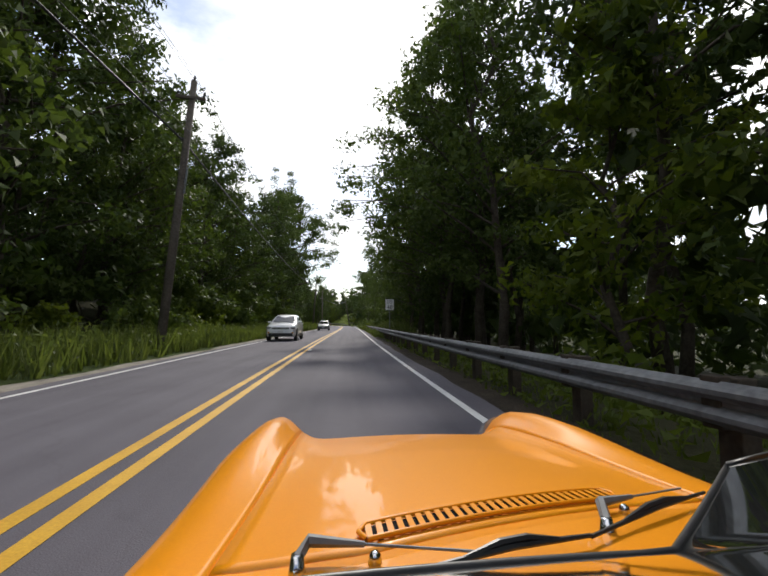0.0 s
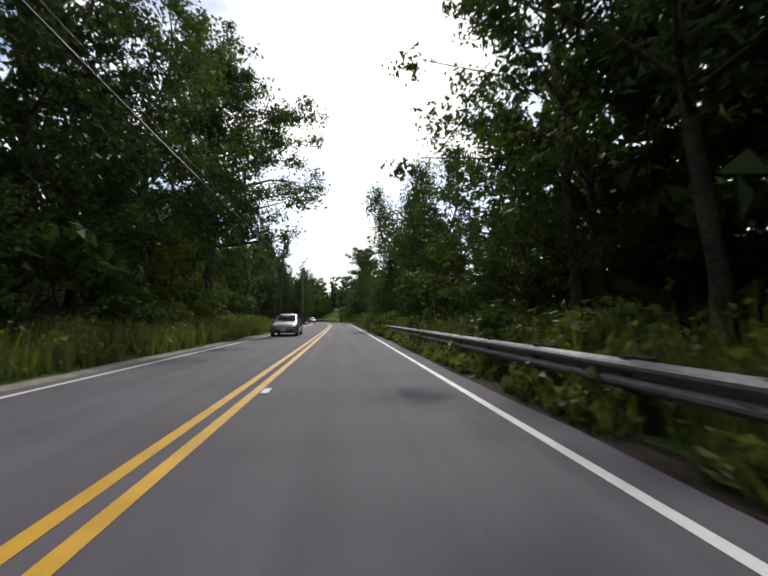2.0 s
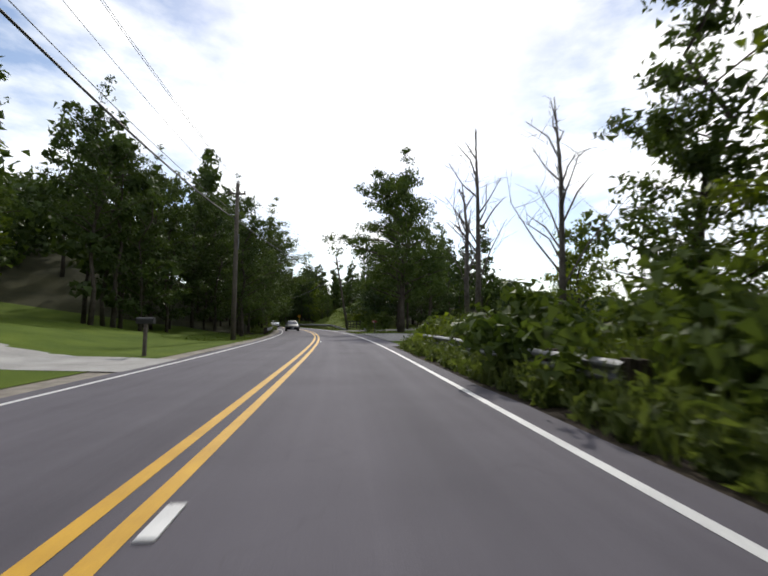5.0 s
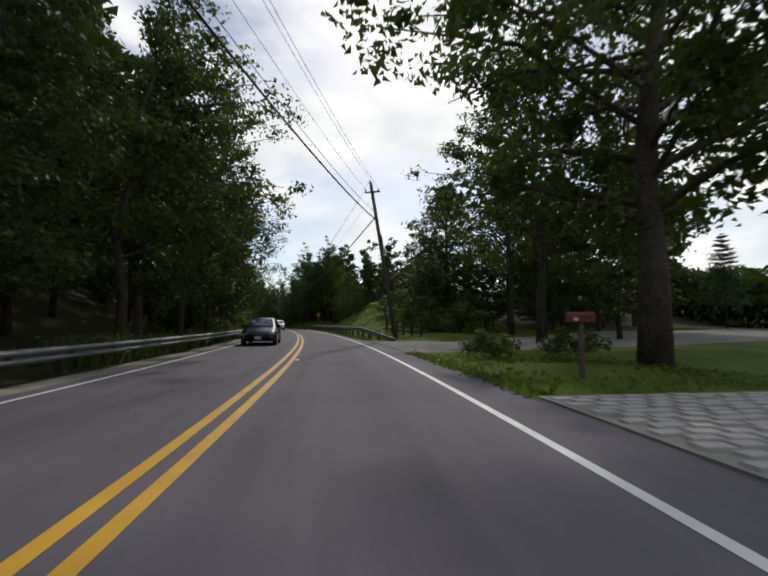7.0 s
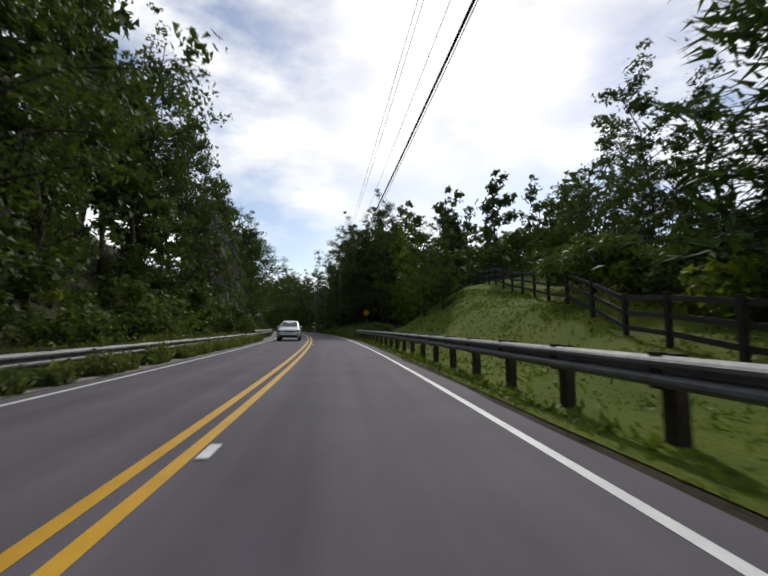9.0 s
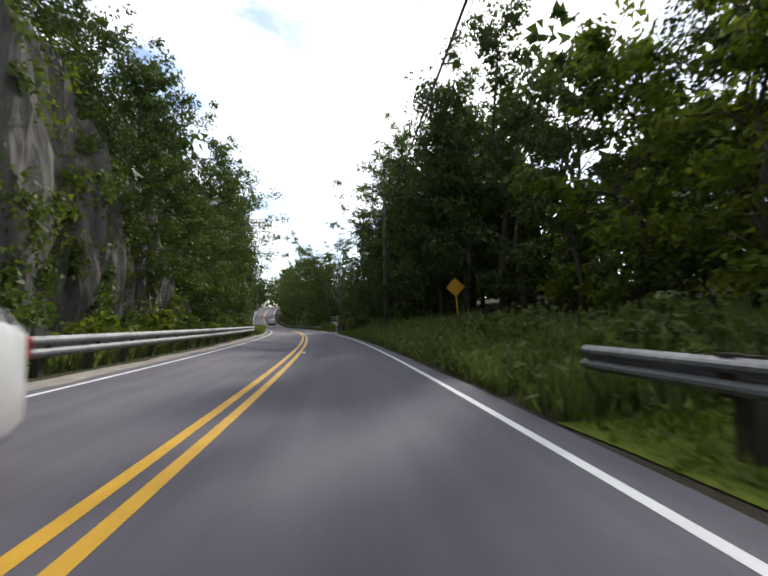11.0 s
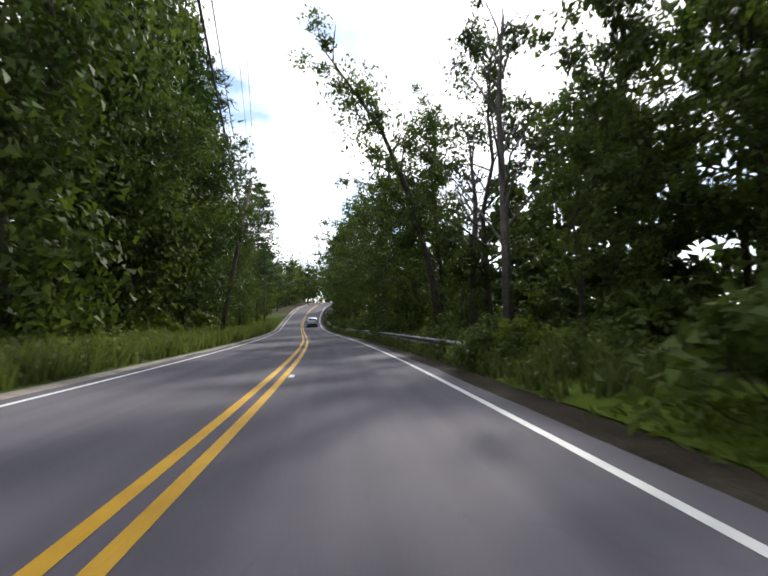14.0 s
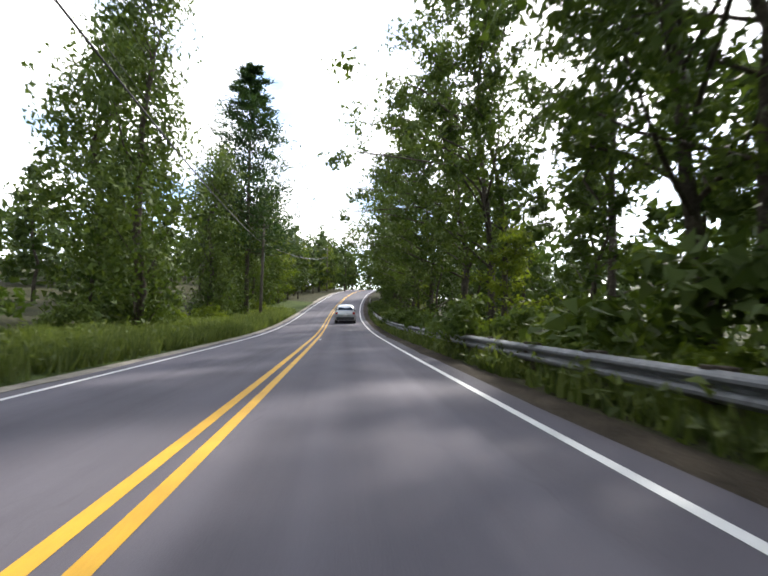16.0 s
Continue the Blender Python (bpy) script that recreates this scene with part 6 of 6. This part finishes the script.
panel("bonnet", -.468, .468, .605, 2.0, 30, 44)
panel("nose_panel", -.468, .468, 2.005, 2.34, 24, 14)
panel("fender", -.80, -.473, .40, 2.34, 22, 56)
panel("fender", .473, .80, .60, 2.34, 22, 56)
panel("cowl", -.468, .468, .36, .60, 24, 8)
panel("underlay", -.62, .62, .40, 2.2, 20, 30, sink=.05, mat=M_BLACK)
for sgn in (-1, 1):
    bm = bmesh.new()
    vs = []
    for j in range(30):
        y = (.40 if sgn < 0 else .86) + (1.94 if sgn < 0 else 1.48) * j / 29
        low = .24 if abs(y - 1.5) > .42 else .24 + math.sqrt(max(.42 ** 2 - (y - 1.5) ** 2, 0)) * .80
        vs.append((bm.verts.new((sgn * .80 * waist(.8, y), y, skin(.80, y) - .0)), bm.verts.new((sgn * .815 * waist(.8, y), y, (skin(.80, y) + max(low, .24)) / 2)), bm.verts.new((sgn * .79 * waist(.8, y), y, min(low, skin(.80, y) - .02)))))
    for a, b in zip(vs, vs[1:]):
        bm.faces.new((a[0], b[0], b[1], a[1]))
        bm.faces.new((a[1], b[1], b[2], a[2]))
    part("fender_side", bm, M_ORANGE, coupe, smooth=True)
    bm = bmesh.new()
    add_tube(bm, [(sgn * .585, 2.24, .50), (sgn * .585, 2.34, .47)], [.095, .085], 20)
    part("headlight", bm, M_HEADLAMP, coupe)
    for y in (1.5, -.78):
        hub = new("wheel")
        hub.parent = coupe
        hub.matrix_basis = pose(sgn * .64, y, .30)
        bm = bmesh.new()
        add_tube(bm, [(-.085, 0, 0), (-.07, 0, 0), (.07, 0, 0), (.085, 0, 0)], [.27, .30, .30, .27], 28)
        part("tyre", bm, M_TYRE, hub)
        bm = bmesh.new()
        add_tube(bm, [(sgn * .07, 0, 0), (sgn * .09, 0, 0)], [.20, .17], 20)
        part("rim", bm, M_RIM, hub)
bm = bmesh.new()
add_box(bm, (1.5, .10, .14), (0, 2.33, .32), bevel=.04)
part("front_bumper", bm, M_CHROME, coupe)
# rear body and cabin, behind the screen
REAR = [(.42, .24, .80, .815, .80, .66), (.0, .22, .83, .90, .81, .62), (-.45, .22, .84, 1.20, .815, .50), (-.85, .22, .84, 1.24, .815, .52), (-1.3, .22, .83, 1.14, .82, .52), (-1.7, .24, .80, .92, .80, .55), (-2.0, .32, .62, .68, .70, .5)]
bm = bmesh.new()
rings = []
for y, low, belt, top, w, wt in REAR:
    half = [(w * .95, low), (w, (low + belt) / 2), (w * .97, belt), (wt + .05, top - (top - belt) * .15), (wt * .8, top)]
    pts = half + [(0, top + .012)] + [(-x, z) for x, z in reversed(half)]
    rings.append([bm.verts.new((x, y, z)) for x, z in pts])
for a, b in zip(rings, rings[1:]):
    for i in range(len(a)):
        bm.faces.new((a[i], a[(i + 1) % len(a)], b[(i + 1) % len(a)], b[i]))
bm.faces.new(rings[0][::-1])
bm.faces.new(rings[-1])
bmesh.ops.recalc_face_normals(bm, faces=bm.faces)
part("rear_body", bm, M_ORANGE, coupe, smooth=True)
# the screen: a bowed pane leaning back, with a black seal
M_SCREEN = surface("tinted_screen_glass", (.012, .014, .014), (.02, .022, .022), .02, bump=0, clear=1.0)
bm = bmesh.new()
rows = []
for j in range(9):
    f = j / 8
    rows.append([bm.verts.new((u, (.52 - .10 * (u / .6) ** 2 if u < .13 else .507 + .81 * (u - .13)) - f * .62, (.815 if u < .13 else .815 - .13 * (u - .13)) + f * .36 + .035 * (u / .6) ** 2)) for u in [(-.60 + 1.2 * i / 24) * (1 - .14 * f) for i in range(25)]])
for a, b in zip(rows, rows[1:]):
    for i in range(24):
        bm.faces.new((a[i], a[i + 1], b[i + 1], b[i]))
seal_pts = [v.co.copy() for v in rows[0]] + [r[-1].co.copy() for r in rows[1:]]
part("windscreen", bm, M_SCREEN, coupe, "dark reflecting glass", smooth=True)
bm = bmesh.new()
add_tube(bm, seal_pts, .007, 8)
part("screen_seal", bm, M_BLACK, coupe, smooth=True)
bm = bmesh.new()
add_tube(bm, [p + Vector((.02, -.02, .012)) for p in seal_pts[24:]], .009, 8)
part("screen_trim", bm, M_CHROME, coupe, "bright metal trim", smooth=True)


def on_skin(u, y, up=0.0):
    return Vector((u, swept(u, y), skin(u, swept(u, y)) + up))


# vent with slots; their shade is a near-black sheet just over the bonnet skin
vent = new("vent")
vent.parent = coupe
bm = bmesh.new()
vs = [bm.verts.new(on_skin(u, y, .0022)) for y in (.645, .700) for u in [-.25 + .5 * i / 24 for i in range(25)]]
for i in range(24):
    bm.faces.new((vs[i], vs[i + 1], vs[26 + i], vs[25 + i]))
part("backing", bm, surface("vent_recess", (.004, .004, .004), (.010, .010, .010), .95, bump=0), vent, "near-black sheet coloured as slot shade")
bm = bmesh.new()
loop = [on_skin(u, .64, .006) for u in [-.25 + .5 * i / 16 for i in range(17)]] + [on_skin(.262, .672, .006)] + [on_skin(u, .705, .006) for u in [.25 - .5 * i / 16 for i in range(17)]] + [on_skin(-.262, .672, .006), on_skin(-.25, .64, .006)]
add_tube(bm, loop, .0042, 8, closed=False)
part("frame", bm, M_ORANGE, vent, smooth=True)
for k in range(29):
    u = -.246 + k * .0176
    bm = bmesh.new()
    vv = [bm.verts.new(on_skin(u + du, y, .0048)) for y in (.643, .702) for du in (-.005, .005)]
    bm.faces.new((vv[0], vv[1], vv[3], vv[2]))
    out = bmesh.ops.extrude_face_region(bm, geom=bm.faces[:])
    bmesh.ops.translate(bm, verts=[v for v in out["geom"] if isinstance(v, bmesh.types.BMVert)], vec=(0, 0, .002))
    part("slat", bm, M_ORANGE, vent)


def wiper(pivot, rod, blade, name):
    w = new(name)
    w.parent = coupe
    bm = bmesh.new()
    p = Vector(pivot)
    add_tube(bm, [p - Vector((0, 0, .05)), p - Vector((0, 0, .02)), p + Vector((0, 0, .006))], [.014, .012, .008], 12)
    part("spindle", bm, M_CHROME, w, "chrome spindle", smooth=True)
    bm = bmesh.new()
    a, b = Vector(rod[0]), Vector(rod[1])
    add_tube(bm, [p, a, a.lerp(b, .35)], [.008, .009, .004], 6)
    add_tube(bm, [a.lerp(b, .3), b], .002, 6)
    part("arm", bm, M_STEEL, w, "grey metal arm")
    bm = bmesh.new()
    c, d = Vector(blade[0]), Vector(blade[1])
    add_tube(bm, [c, c.lerp(d, .5) + Vector((0, 0, .006)), d], [.003, .005, .003], 6)
    add_tube(bm, [c.lerp(d, .2) + Vector((0, 0, .004)), c.lerp(d, .42) + Vector((0, .004, .012)), c.lerp(d, .58) + Vector((0, .004, .012)), c.lerp(d, .8) + Vector((0, 0, .004))], [.002, .005, .005, .002], 6)
    part("blade", bm, M_BLACK, w, "black rubber blade")
    return w


wiper((-.347, .575, .805), ((-.334, .606, .812), (-.115, .545, .818)), ((-.187, .514, .818), (.061, .568, .818)), "wiper")
wiper((.121, .622, .808), ((.165, .704, .802), (.415, .815, .772)), ((.061, .568, .816), (.455, .80, .768)), "wiper")
for u, y in ((-.244, .570), (.206, .572)):
    bm = bmesh.new()
    add_tube(bm, [on_skin(u, y, -.005), on_skin(u, y, .012), on_skin(u, y, .016)], [.010, .008, .004], 10)
    part("washer_nozzle", bm, M_CHROME, coupe, smooth=True)
